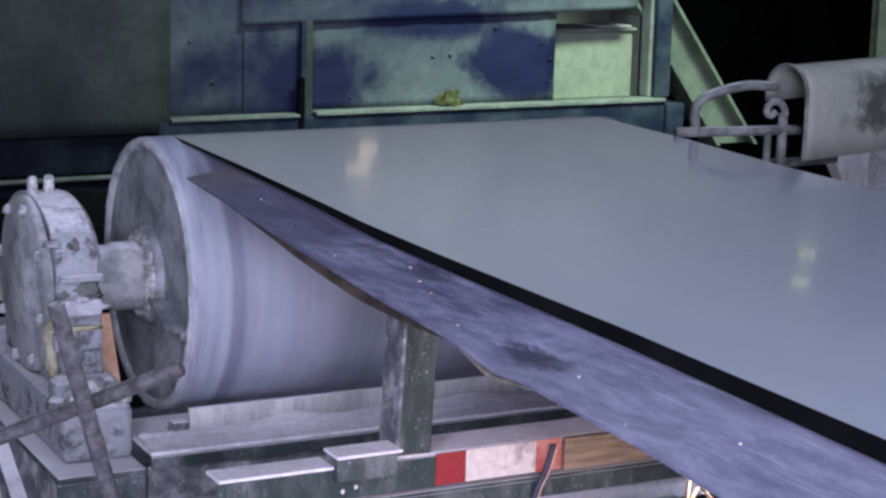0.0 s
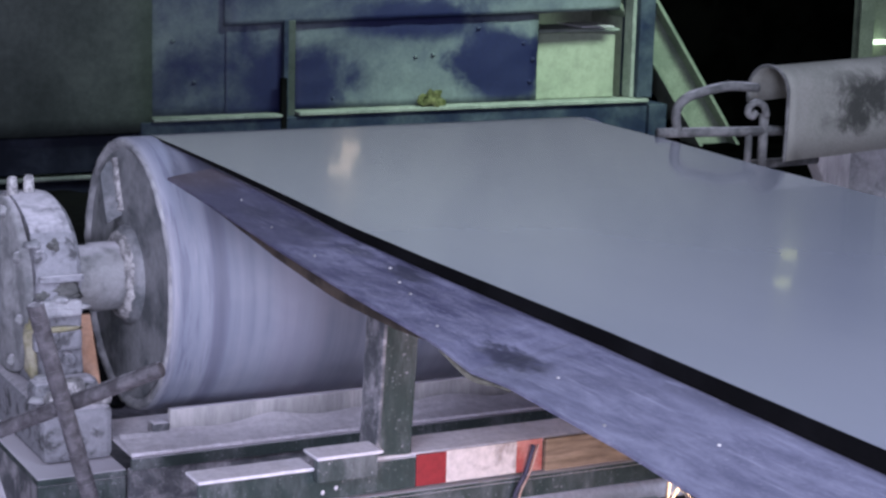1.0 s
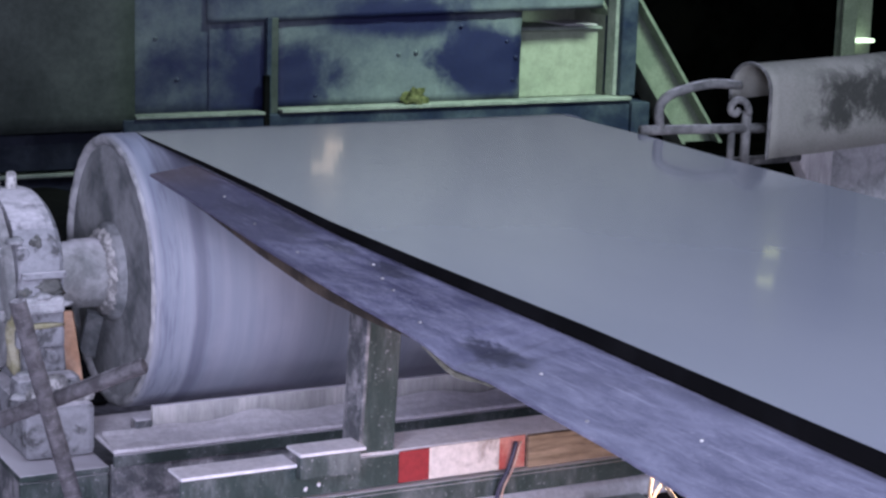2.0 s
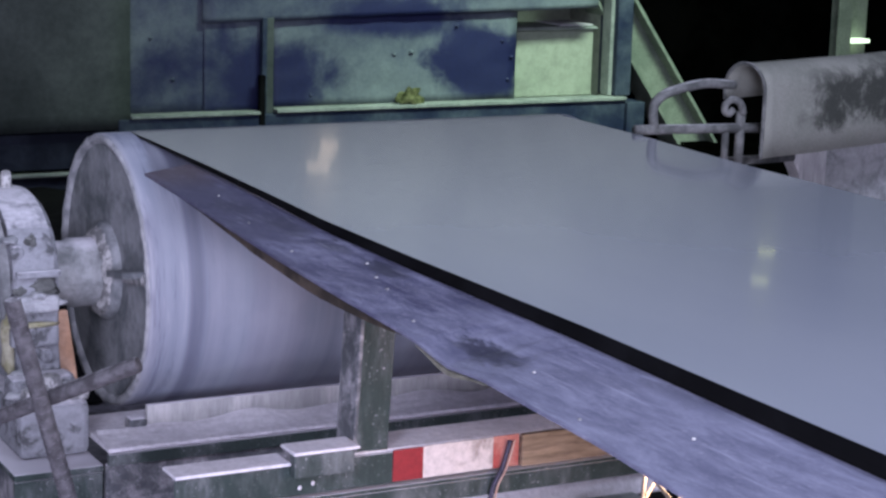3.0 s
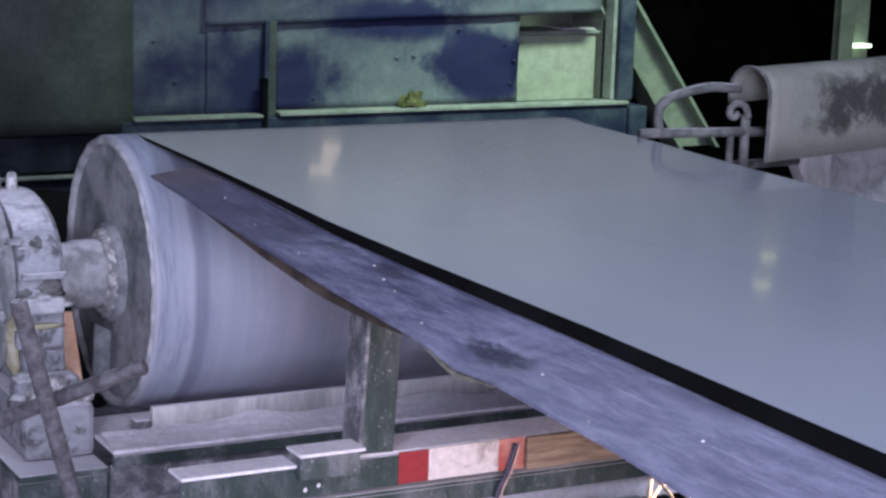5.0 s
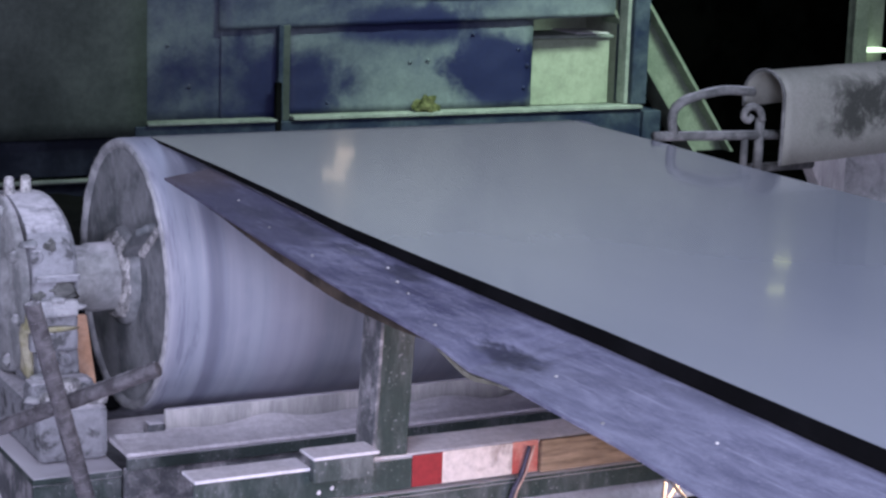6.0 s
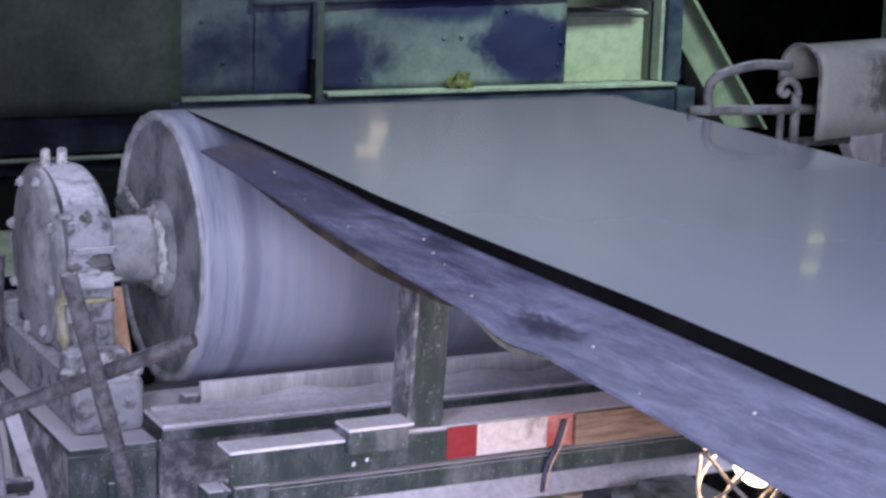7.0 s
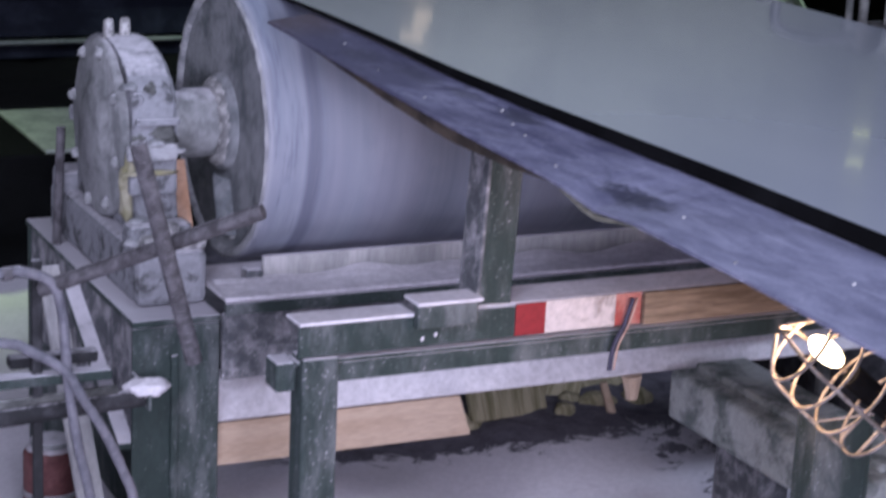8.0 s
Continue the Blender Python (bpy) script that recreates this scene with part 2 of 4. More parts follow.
def canvas_material():
    """Grey dusty canvas, soaked dark along its far length."""
    m, nt, b = nodes_of("dusty_canvas")
    v = coords(nt)
    big, mid, fine = noise_of(nt, v, 3.0, 7, 0.65, 0.4), noise_of(nt, v, 16, 7, 0.75, 0.3), noise_of(nt, v, 180, 3, 0.6)
    col = blend(nt, ramp(nt, big, 0.3, 0.7), (0.160, 0.165, 0.143), (0.228, 0.228, 0.202))
    s = nt.nodes.new("ShaderNodeSeparateXYZ")
    nt.links.new(v, s.inputs[0])
    rag = calc(nt, "ADD", calc(nt, "MULTIPLY", calc(nt, "SUBTRACT", mid, 0.5), 0.35), calc(nt, "MULTIPLY", calc(nt, "SUBTRACT", big, 0.5), 0.35))
    along = ramp(nt, calc(nt, "ADD", s.outputs["X"], rag), 1.64, 1.86)
    low = ramp(nt, calc(nt, "ADD", s.outputs["Z"], calc(nt, "MULTIPLY", rag, 0.4)), 1.285, 1.335)
    high = ramp(nt, calc(nt, "ADD", s.outputs["Z"], calc(nt, "MULTIPLY", rag, 0.4)), 1.475, 1.430)
    wet = calc(nt, "MULTIPLY", calc(nt, "MULTIPLY", along, low), high)
    col = blend(nt, calc(nt, "MULTIPLY", calc(nt, "MULTIPLY", wet, 0.95), ramp(nt, mid, 0.22, 0.52)), col, (0.030, 0.033, 0.028))
    col = blend(nt, ramp(nt, fine, 0.25, 0.75), blend(nt, 1.0, col, (0.82, 0.82, 0.82), "MULTIPLY"), col)
    nt.links.new(col, b.inputs["Base Color"])
    b.inputs["Roughness"].default_value, b.inputs["Specular IOR Level"].default_value = 0.95, 0.2
    bumped(nt, b, calc(nt, "ADD", big, calc(nt, "MULTIPLY", fine, 0.1)), 0.4, 0.006)
    return m


m_canvas = canvas_material()
m_red = worn("red_tape", (0.12, 0.02, 0.025), (0.28, 0.026, 0.032), 16, 0.32, 0.46, rough=0.5, bump=0.1)
m_white = worn("white_tape", (0.36, 0.30, 0.28), (0.66, 0.58, 0.56), 14, 0.30, 0.46, rough=0.5, bump=0.1)
m_hose = worn("grey_hose", (0.11, 0.11, 0.13), (0.22, 0.21, 0.24), 14, 0.35, 0.65, rough=0.8, dust=DUST, dust_lo=0.9, dust_hi=1.25)
m_timber = worn("rough_timber", (0.13, 0.09, 0.06), (0.33, 0.24, 0.17), 7, 0.35, 0.65, stretch=(0.5, 3, 5), rough=0.85)
m_redfaded = worn("faded_red_tape", (0.40, 0.08, 0.07), (0.56, 0.24, 0.20), 12, rough=0.5, bump=0.1)
m_cable = worn("dark_cable", (0.03, 0.03, 0.06), (0.06, 0.055, 0.09), 20, rough=0.5)
m_wire = worn("copper_wire", (0.45, 0.28, 0.24), (0.55, 0.38, 0.32), 20, rough=0.5)
m_concrete = worn("concrete_block", (0.15, 0.175, 0.17), (0.44, 0.46, 0.45), 11, 0.36, 0.58, rough=0.95, bump=0.7, depth=0.006)


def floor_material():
    """Pale settled dust, shade painted in behind the frame and far back, mottles along the beam."""
    m, nt, b = nodes_of("dusty_floor")
    v = coords(nt)
    big, mid, fine = noise_of(nt, v, 1.6, 6, 0.6), noise_of(nt, v, 9, 8, 0.72, 0.4), noise_of(nt, v, 60, 4, 0.7)
    col = blend(nt, ramp(nt, big, 0.35, 0.65), (0.72, 0.675, 0.74), (0.82, 0.775, 0.83))
    s = nt.nodes.new("ShaderNodeSeparateXYZ")
    nt.links.new(v, s.inputs[0])
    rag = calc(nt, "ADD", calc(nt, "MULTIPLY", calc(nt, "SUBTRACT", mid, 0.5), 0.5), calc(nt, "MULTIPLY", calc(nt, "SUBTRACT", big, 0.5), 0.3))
    # ragged shade behind the frame, put into the floor's colour
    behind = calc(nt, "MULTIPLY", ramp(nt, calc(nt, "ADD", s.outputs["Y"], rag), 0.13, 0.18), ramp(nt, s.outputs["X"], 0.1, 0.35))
    # darkness below the casing, painted near black
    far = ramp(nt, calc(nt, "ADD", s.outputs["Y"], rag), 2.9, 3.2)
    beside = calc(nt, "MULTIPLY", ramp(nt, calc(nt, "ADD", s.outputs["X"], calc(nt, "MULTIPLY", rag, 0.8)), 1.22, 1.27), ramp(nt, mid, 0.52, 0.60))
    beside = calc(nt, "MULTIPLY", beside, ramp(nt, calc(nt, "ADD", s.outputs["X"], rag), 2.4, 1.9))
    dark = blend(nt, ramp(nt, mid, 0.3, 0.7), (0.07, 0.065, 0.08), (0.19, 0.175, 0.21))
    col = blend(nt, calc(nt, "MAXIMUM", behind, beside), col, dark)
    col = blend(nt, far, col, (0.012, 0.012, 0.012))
    col = blend(nt, ramp(nt, fine, 0.25, 0.75), blend(nt, 1.0, col, (0.86, 0.86, 0.86), "MULTIPLY"), col)
    nt.links.new(col, b.inputs["Base Color"])
    b.inputs["Roughness"].default_value, b.inputs["Specular IOR Level"].default_value = 0.95, 0.2
    bumped(nt, b, calc(nt, "ADD", mid, calc(nt, "MULTIPLY", fine, 0.3)), 0.35, 0.012)
    return m


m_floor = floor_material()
m_dark = worn("dark_steel", (0.018, 0.018, 0.02), (0.07, 0.068, 0.075), 14, 0.4, 0.7, rough=0.8, dust=DUST, dust_lo=0.85, dust_hi=1.15)
m_olive = worn("olive_board", (0.15, 0.135, 0.07), (0.40, 0.35, 0.24), 6, 0.36, 0.62, stretch=(4, 1, 0.4), rough=0.9)


def blue_sheet_material():
    """Dark blue paint under smoky pale dust, rubbed bare in patches."""
    m, nt, b = nodes_of("blue_sheet_dusty")
    v = coords(nt)
    big, mid, fine = noise_of(nt, v, 1.5, 6, 0.55, 0.6), noise_of(nt, v, 5.0, 5, 0.6, 0.3), noise_of(nt, v, 40, 3, 0.6)
    cover = calc(nt, "ADD", calc(nt, "MULTIPLY", big, 0.8), calc(nt, "MULTIPLY", mid, 0.25))
    flake = noise_of(nt, v, 13, 6, 0.75, 0.6)
    cover = calc(nt, "ADD", cover, calc(nt, "MULTIPLY", calc(nt, "SUBTRACT", flake, 0.5), 0.26))
    # rubbed bare: a wide patch beside the open bay, another low on the small panels
    for at, size, amount in (((4.58, 0.68), (0.25, 0.17), 0.66), ((2.80, 0.60), (0.50, 0.20), 0.33), ((3.95, 0.95), (0.35, 0.09), 0.30), ((3.3, 0.55), (0.3, 0.2), 0.10), ((3.5, 1.6), (2.2, 0.60), 0.20)):
        s = nt.nodes.new("ShaderNodeSeparateXYZ")
        nt.links.new(v, s.inputs[0])
        dx = calc(nt, "DIVIDE", calc(nt, "SUBTRACT", calc(nt, "ADD", s.outputs["X"], calc(nt, "MULTIPLY", mid, 0.5)), at[0] + 0.25), size[0])
        dz = calc(nt, "DIVIDE", calc(nt, "SUBTRACT", calc(nt, "ADD", s.outputs["Z"], calc(nt, "MULTIPLY", big, 0.3)), at[1] + 0.15), size[1])
        d = calc(nt, "ADD", calc(nt, "MULTIPLY", dx, dx), calc(nt, "MULTIPLY", dz, dz))
        cover = calc(nt, "SUBTRACT", cover, calc(nt, "MULTIPLY", ramp(nt, d, 3.0, 0.0), amount))
    col = blend(nt, ramp(nt, cover, 0.12, 0.74), (0.014, 0.018, 0.080), (0.235, 0.275, 0.285))
    col = blend(nt, ramp(nt, fine, 0.2, 0.8), blend(nt, 1.0, col, (0.82, 0.82, 0.82), "MULTIPLY"), col)
    nt.links.new(col, b.inputs["Base Color"])
    b.inputs["Roughness"].default_value = 0.6
    bumped(nt, b, mid, 0.3, 0.01)
    return m


m_blue = blue_sheet_material()
m_bluedark = worn("dark_blue_paint", (0.02, 0.03, 0.07), (0.10, 0.125, 0.16), 2.5, 0.4, 0.7, rough=0.6, fine=25, bump=0.2)
m_navy = worn("navy_paint", (0.006, 0.008, 0.022), (0.030, 0.036, 0.060), 4, 0.4, 0.7, rough=0.6, fine=25, bump=0.2)
m_grey = worn("grey_green_sheet", (0.050, 0.060, 0.058), (0.125, 0.142, 0.135), 1.0, 0.3, 0.7, rough=0.55, fine=25, bump=0.15)
m_pale = worn("pale_ledge", (0.24, 0.27, 0.25), (0.42, 0.44, 0.41), 6, 0.3, 0.7, rough=0.9)
m_cream = worn("cream_box", (0.33, 0.37, 0.29), (0.43, 0.46, 0.37), 1.6, 0.3, 0.7, rough=0.8, fine=14, bump=0.05)
m_steel = worn("pale_girder", (0.22, 0.26, 0.21), (0.38, 0.42, 0.34), 3, 0.3, 0.7, rough=0.8)
m_moss = worn("olive_clod", (0.07, 0.08, 0.03), (0.17, 0.17, 0.08), 20, rough=0.95)
m_hall = worn("hall_wall_grey", (0.26, 0.27, 0.27), (0.38, 0.39, 0.38), 0.6, rough=0.9)
m_orange = worn("orange_guard", (0.58, 0.34, 0.22), (0.66, 0.42, 0.30), 10, rough=0.7, bump=0.1)


def glowing(name, colour, strength):
    m, nt, b = nodes_of(name)
    b.inputs["Emission Color"].default_value, b.inputs["Emission Strength"].default_value = (*colour, 1), strength
    return m


m_bulb = glowing("lit_bulb", (1.0, 0.78, 0.52), 14)
m_tube = glowing("lit_lamp", (0.75, 1.0, 0.70), 2.2)


# ---- mesh helpers ----
def mesh_of(name, bm, material, smooth=False):
    me = bpy.data.meshes.new(name)
    bmesh.ops.recalc_face_normals(bm, faces=bm.faces)
    if smooth:
        for f in bm.faces:
            f.smooth = True
    bm.to_mesh(me)
    bm.free()
    me.materials.append(material)
    return me


def part(name, bm, material, parent, label="", smooth=False):
    ob = new(name, mesh_of(name, bm, material, smooth))
    ob.parent = parent
    return tagged(ob, label)


def thing(name, bm, material, label, category, kind="", smooth=False, group=""):
    return tagged(new(name, mesh_of(name, bm, material, smooth)), label, category, group, kind)


def empty(name, at, label, category, group=""):
    ob = new(name)
    ob.matrix_world = at if isinstance(at, Matrix) else Matrix.Translation(at)
    bpy.context.view_layer.update()
    return tagged(ob, label, category, group)


def box(lo, hi, bevel=0.0, bm=None, m=None, segments=2):
    """A block between two corners, its edges rounded by bevel."""
    tmp = bmesh.new()
    lo, hi = Vector(lo), Vector(hi)
    bmesh.ops.create_cube(tmp, size=1, matrix=Matrix.Translation((lo + hi) / 2) @ Matrix.Diagonal((*(hi - lo), 1)))
    if bevel:
        bmesh.ops.bevel(tmp, geom=tmp.edges[:], offset=bevel, segments=segments, profile=0.5, affect="EDGES")
    if m:
        bmesh.ops.transform(tmp, matrix=m, verts=tmp.verts)
    return joined(bm, tmp)


def joined(bm, tmp):
    if bm is None:
        return tmp
    me = bpy.data.meshes.new("tmp")
    tmp.to_mesh(me)
    tmp.free()
    bm.from_mesh(me)
    bpy.data.meshes.remove(me)
    return bm


def rod(a, b, r, r2=None, n=16, bm=None, bevel=0.0):
    """A round bar from a to b."""
    a, b = Vector(a), Vector(b)
    tmp = bmesh.new()
    bmesh.ops.create_cone(tmp, cap_ends=True, segments=n, radius1=r, radius2=r if r2 is None else r2, depth=(b - a).length)
    if bevel:
        ends = [e for e in tmp.edges if len([f for f in e.link_faces if len(f.verts) > 4]) == 1]
        bmesh.ops.bevel(tmp, geom=ends, offset=bevel, segments=2, profile=0.5, affect="EDGES")
    q = (b - a).to_track_quat("Z", "Y").to_matrix().to_4x4()
    bmesh.ops.transform(tmp, matrix=Matrix.Translation((a + b) / 2) @ q, verts=tmp.verts)
    return joined(bm, tmp)


def lathe(profile, n=64, jitter=0.0):
    """Turn (x, r) pairs about the x axis; closed where r is 0."""
    bm = bmesh.new()
    rings = []
    for x, r in profile:
        if r < 1e-6:
            rings.append([bm.verts.new((x, 0, 0))])
        else:
            rings.append([bm.verts.new((x + random.uniform(-jitter, jitter), (r + random.uniform(-jitter, jitter)) * math.cos(2 * math.pi * k / n),
                                        (r + random.uniform(-jitter, jitter)) * math.sin(2 * math.pi * k / n))) for k in range(n)])
    for a, b in zip(rings, rings[1:]):
        for k in range(n):
            j = (k + 1) % n
            if len(a) == 1:
                bm.faces.new((a[0], b[j], b[k]))
            elif len(b) == 1:
                bm.faces.new((a[k], a[j], b[0]))
            else:
                bm.faces.new((a[k], a[j], b[j], b[k]))
    return bm


def tube(points, r, n=10, bm=None, wobble=0.0):
    """A pipe, cable or bent bar along points."""
    pts = [Vector(p) for p in points]
    fine = []
    for i in range(len(pts) - 1):
        p0, p1, p2, p3 = pts[max(i - 1, 0)], pts[i], pts[i + 1], pts[min(i + 2, len(pts) - 1)]
        for k in range(6):
            t = k / 6
            fine.append(0.5 * (2 * p1 + (p2 - p0) * t + (2 * p0 - 5 * p1 + 4 * p2 - p3) * t * t + (3 * p1 - p0 - 3 * p2 + p3) * t ** 3))
    fine.append(pts[-1])
    tmp = bmesh.new()
    rings, side = [], None
    for i, p in enumerate(fine):
        d = (fine[min(i + 1, len(fine) - 1)] - fine[max(i - 1, 0)]).normalized()
        if side is None:
            side = d.orthogonal().normalized()
        side = (side - d * side.dot(d)).normalized()
        up = d.cross(side)
        rr = r * (1 + random.uniform(-wobble, wobble))
        rings.append([tmp.verts.new(p + rr * (side * math.cos(2 * math.pi * k / n) + up * math.sin(2 * math.pi * k / n))) for k in range(n)])
    for a, b in zip(rings, rings[1:]):
        for k in range(n):
            tmp.faces.new((a[k], a[(k + 1) % n], b[(k + 1) % n], b[k]))
    tmp.faces.new(rings[0][::-1])
    tmp.faces.new(rings[-1])
    return joined(bm, tmp)


def lump(at, size, seed=0, detail=2, rough=0.25):
    """An uneven clod."""
    bm = bmesh.new()
    bmesh.ops.create_icosphere(bm, subdivisions=detail, radius=1)
    for v in bm.verts:
        k = 1 + rough * 2 * noise.noise(v.co * 1.7 + Vector((seed, seed * 2.3, 0)))
        v.co = Vector((v.co.x * size[0] * k, v.co.y * size[1] * k, v.co.z * size[2] * k)) + Vector(at)
    return bm


def ruled(left, right, thick, bm=None, sag=None):
    """A plate of even thickness between two edge lines of equal count."""
    tmp = bmesh.new()
    a = [tmp.verts.new(p) for p in left]
    b = [tmp.verts.new(p) for p in right]
    thick = thick if isinstance(thick, list) else [thick] * len(left)
    c = [tmp.verts.new(Vector(p) - Vector((0, 0, t))) for p, t in zip(left, thick)]
    d = [tmp.verts.new(Vector(p) - Vector((0, 0, t))) for p, t in zip(right, thick)]
    for i in range(len(a) - 1):
        tmp.faces.new((a[i], a[i + 1], b[i + 1], b[i]))
        tmp.faces.new((c[i], d[i], d[i + 1], c[i + 1]))
        tmp.faces.new((a[i], c[i], c[i + 1], a[i + 1]))
        tmp.faces.new((b[i], b[i + 1], d[i + 1], d[i]))
    tmp.faces.new((a[0], b[0], d[0], c[0]))
    tmp.faces.new((a[-1], c[-1], d[-1], b[-1]))
    return joined(bm, tmp)


def curve_at(pairs, t):
    return float(np.interp(t, [p[0] for p in pairs], [p[1] for p in pairs]))


# ---- the hall ----
def hall():
    bm = bmesh.new()
    bmesh.ops.create_grid(bm, x_segments=260, y_segments=260, size=1)
    for v in bm.verts:
        x, y = v.co.x * 9 + 3.5, v.co.y * 11 + 1.5
        h = 0.045 * noise.noise(Vector((x * 2.1, y * 2.1, 0))) + 0.02 * noise.noise(Vector((x * 7, y * 7, 3)))
        near = min(1, max(0, (x + 0.25) / 0.35)) * min(1, max(0, (2.6 - x) / 0.4)) * min(1, max(0, (2.2 - y) / 0.8))
        k = min(1, max(0, (y + 0.62) / 0.95))
        v.co = (x, y, h + 0.055 * near * k * k * (3 - 2 * k))
    thing("floor", bm, m_floor, "factory floor under drifts of pale dust, with painted-in shade", "floor", "structure", True)
    # unseen walls, and the ceiling below, added for light and belt reflections
    for n, lo, hi in (("wall_south", (-5.6, -9.8, -0.2), (12.6, -9.6, 6)), ("wall_north", (-5.6, 12.6, -0.2), (12.6, 12.8, 6)),
                      ("wall_west", (-5.6, -9.6, -0.2), (-5.4, 12.6, 6)), ("wall_east", (12.4, -9.6, -0.2), (12.6, 12.6, 6))):
        thing(n, box(lo, hi), m_hall, "grey hall wall, added out of view for the belt to mirror", "wall", "structure")
    # three black sheets added to stand in for unlit space
    thing("shade_screen", box((5.80, 6.95, -0.2), (10.5, 7.05, 1.5)), m_void, "black screen painting the darkness behind the girder", "wall", "structure")
    thing("bay_shade_sheet", box((5.80, 5.0, -0.1), (10.5, 6.94, 0.075)), m_void, "black sheet painting the shade on the bay floor", "mat", "structure")
    thing("plinth", box((5.0, 12.3, -0.2), (12.4, 12.6, 2.0)), m_void, "black lower screen painting the darkness of the far hall", "wall", "structure")
    thing("ceiling", box((-5.6, -9.8, 6.0), (12.6, 12.8, 6.2)), m_hall, "grey hall ceiling, added out of view to close in the light", "ceiling", "structure")


hall()


# ---- the blue sheet-clad casing behind the belt ----
WY = 6.5


def sheet(x0, z0, x1, z1, y, thick=0.012, bend=0.006, seed=0, nx=24, nz=12):
    """A thin sheet that is not quite flat, with its bolts' dimples."""
    bm = bmesh.new()
    grid = [[bm.verts.new((x0 + (x1 - x0) * i / nx, y + bend * noise.noise(Vector((i * 0.35 + seed, j * 0.4, seed))), z0 + (z1 - z0) * j / nz
                           + (0.006 * noise.noise(Vector((i * 0.6, seed, 1))) if j in (0, nz) else 0))) for j in range(nz + 1)] for i in range(nx + 1)]
    for i in range(nx):
        for j in range(nz):
            bm.faces.new((grid[i][j], grid[i + 1][j], grid[i + 1][j + 1], grid[i][j + 1]))
    ext = bmesh.ops.extrude_face_region(bm, geom=bm.faces[:])
    bmesh.ops.translate(bm, verts=[g for g in ext["geom"] if isinstance(g, bmesh.types.BMVert)], vec=(0, thick, 0))
    return bm


def casing():
    c = empty("machine_casing", (3.6, WY, 0), "blue sheet-metal machine casing, patchy with pale dust", "machine casing")
    c.matrix_world = Matrix.Identity(4)
    part("side_panel", sheet(-1.2, 0.352, 2.27, 1.5, WY - 0.10, seed=1), m_grey, c, "grey-green sheet panel", True)
    part("panel", sheet(2.25, 0.42, 2.76, 1.32, WY - 0.02, seed=2), m_blue, c, smooth=True)
    part("panel", sheet(2.74, 0.42, 3.12, 0.99, WY - 0.03, seed=3), m_blue, c, smooth=True)
    part("panel", sheet(3.16, 0.44, 4.825, 0.985, WY - 0.02, seed=7.3, bend=0.012), m_blue, c, smooth=True)
    up = sheet(2.72, 0.945, 5.40, 1.30, WY - 0.06, seed=5)
    for v in up.verts:
        if v.co.z < 1.1:
            v.co.z += 0.06 * (v.co.x - 2.72) / 2.68
    part("upper_panel", up, m_blue, c, "overlapping blue upper sheet", True)
    part("top_panel", sheet(2.28, 1.28, 5.645, 1.5, WY - 0.085, seed=8), m_grey, c, "grey upper sheet", True)
    part("post", box((3.085, WY - 0.08, 0.34), (3.115, WY - 0.02, 0.97), 0.004), m_bluedark, c)
    part("post", box((3.117, WY - 0.06, 0.40), (3.165, WY - 0.045, 0.97), 0.003), m_grey, c)
    part("hinge_bar", box((3.055, WY - 0.12, 0.33), (3.092, WY - 0.082, 0.64), 0.006), m_rubber, c, "black hinge bar")
    part("sill", box((2.27, WY - 0.13, 0.41), (3.06, WY - 0.0, 0.428), 0.004), m_pale, c, "ledge white with dust")
    part("sill", box((3.165, WY - 0.13, 0.415), (5.60, WY - 0.0, 0.437), 0.004), m_pale, c, "ledge white with dust")
    part("lower_beam", box((2.2, WY - 0.11, 0.17), (5.60, WY + 0.1, 0.408), 0.006), m_bluedark, c)
    part("end_plate", box((5.60, WY - 0.14, 0.12), (5.735, WY + 0.1, 0.40), 0.006), m_bluedark, c)
    part("stile", box((5.498, WY - 0.06, 0.44), (5.526, WY + 0.04, 1.20), 0.006), m_pale, c, "pale green stile")
    part("stile", box((5.529, WY - 0.10, 0.44), (5.642, WY + 0.12, 1.20), 0.008), m_bluedark, c)
    part("plinth", box((-1.2, WY - 0.05, 0.13), (2.2, WY + 0.1, 0.35), 0.006), m_navy, c)
    part("pipe", rod((-1.2, WY - 0.12, 0.108), (3.0, WY - 0.12, 0.118), 0.014, n=12), m_pale, c, "pale pipe along the foot", True)
    part("skid", box((-1.2, WY + 0.02, 0.0), (5.7, WY + 0.1, 0.10), 0.006), m_navy, c)
    part("back_sheet", box((-1.2, WY + 0.62, 0.0), (5.7, WY + 0.64, 1.5)), m_cream, c)
    for x, z in ((3.97, 0.735), (4.09, 0.745), (4.72, 0.80), (4.77, 0.56), (4.79, 0.70), (3.42, 0.50), (2.42, 0.86), (2.55, 0.62), (3.0, 0.80), (4.4, 0.90)):
        part("rivet", lump((x, WY - 0.026, z), (0.015, 0.008, 0.013), x * 9, 1, 0.2), m_blue, c, smooth=True)
    part("bay_back", box((4.5, WY + 0.50, 0.42), (5.56, WY + 0.52, 1.45)), m_cream, c, "olive back of the open bay")
    part("bay_side", box((5.530, WY + 0.122, 0.42), (5.542, WY + 0.50, 1.45)), m_cream, c)
    part("roof_sheet", box((-1.2, WY - 0.05, 1.502), (5.645, WY + 0.64, 1.522)), m_bluedark, c)
    b = empty("cabinet_box", (0, 0, 0), "cream steel box inside the open bay of the casing", "box")
    part("body", box((4.72, WY + 0.12, 0.42), (5.485, WY + 0.48, 0.845), 0.01), m_cream, b)
    part("lid", box((4.70, WY + 0.10, 0.848), (5.505, WY + 0.49, 0.870), 0.008), m_pale, b)
    part("flap", box((5.24, WY + 0.14, 0.872), (5.49, WY + 0.46, 0.882), 0.003), m_dust, b, "white flap")
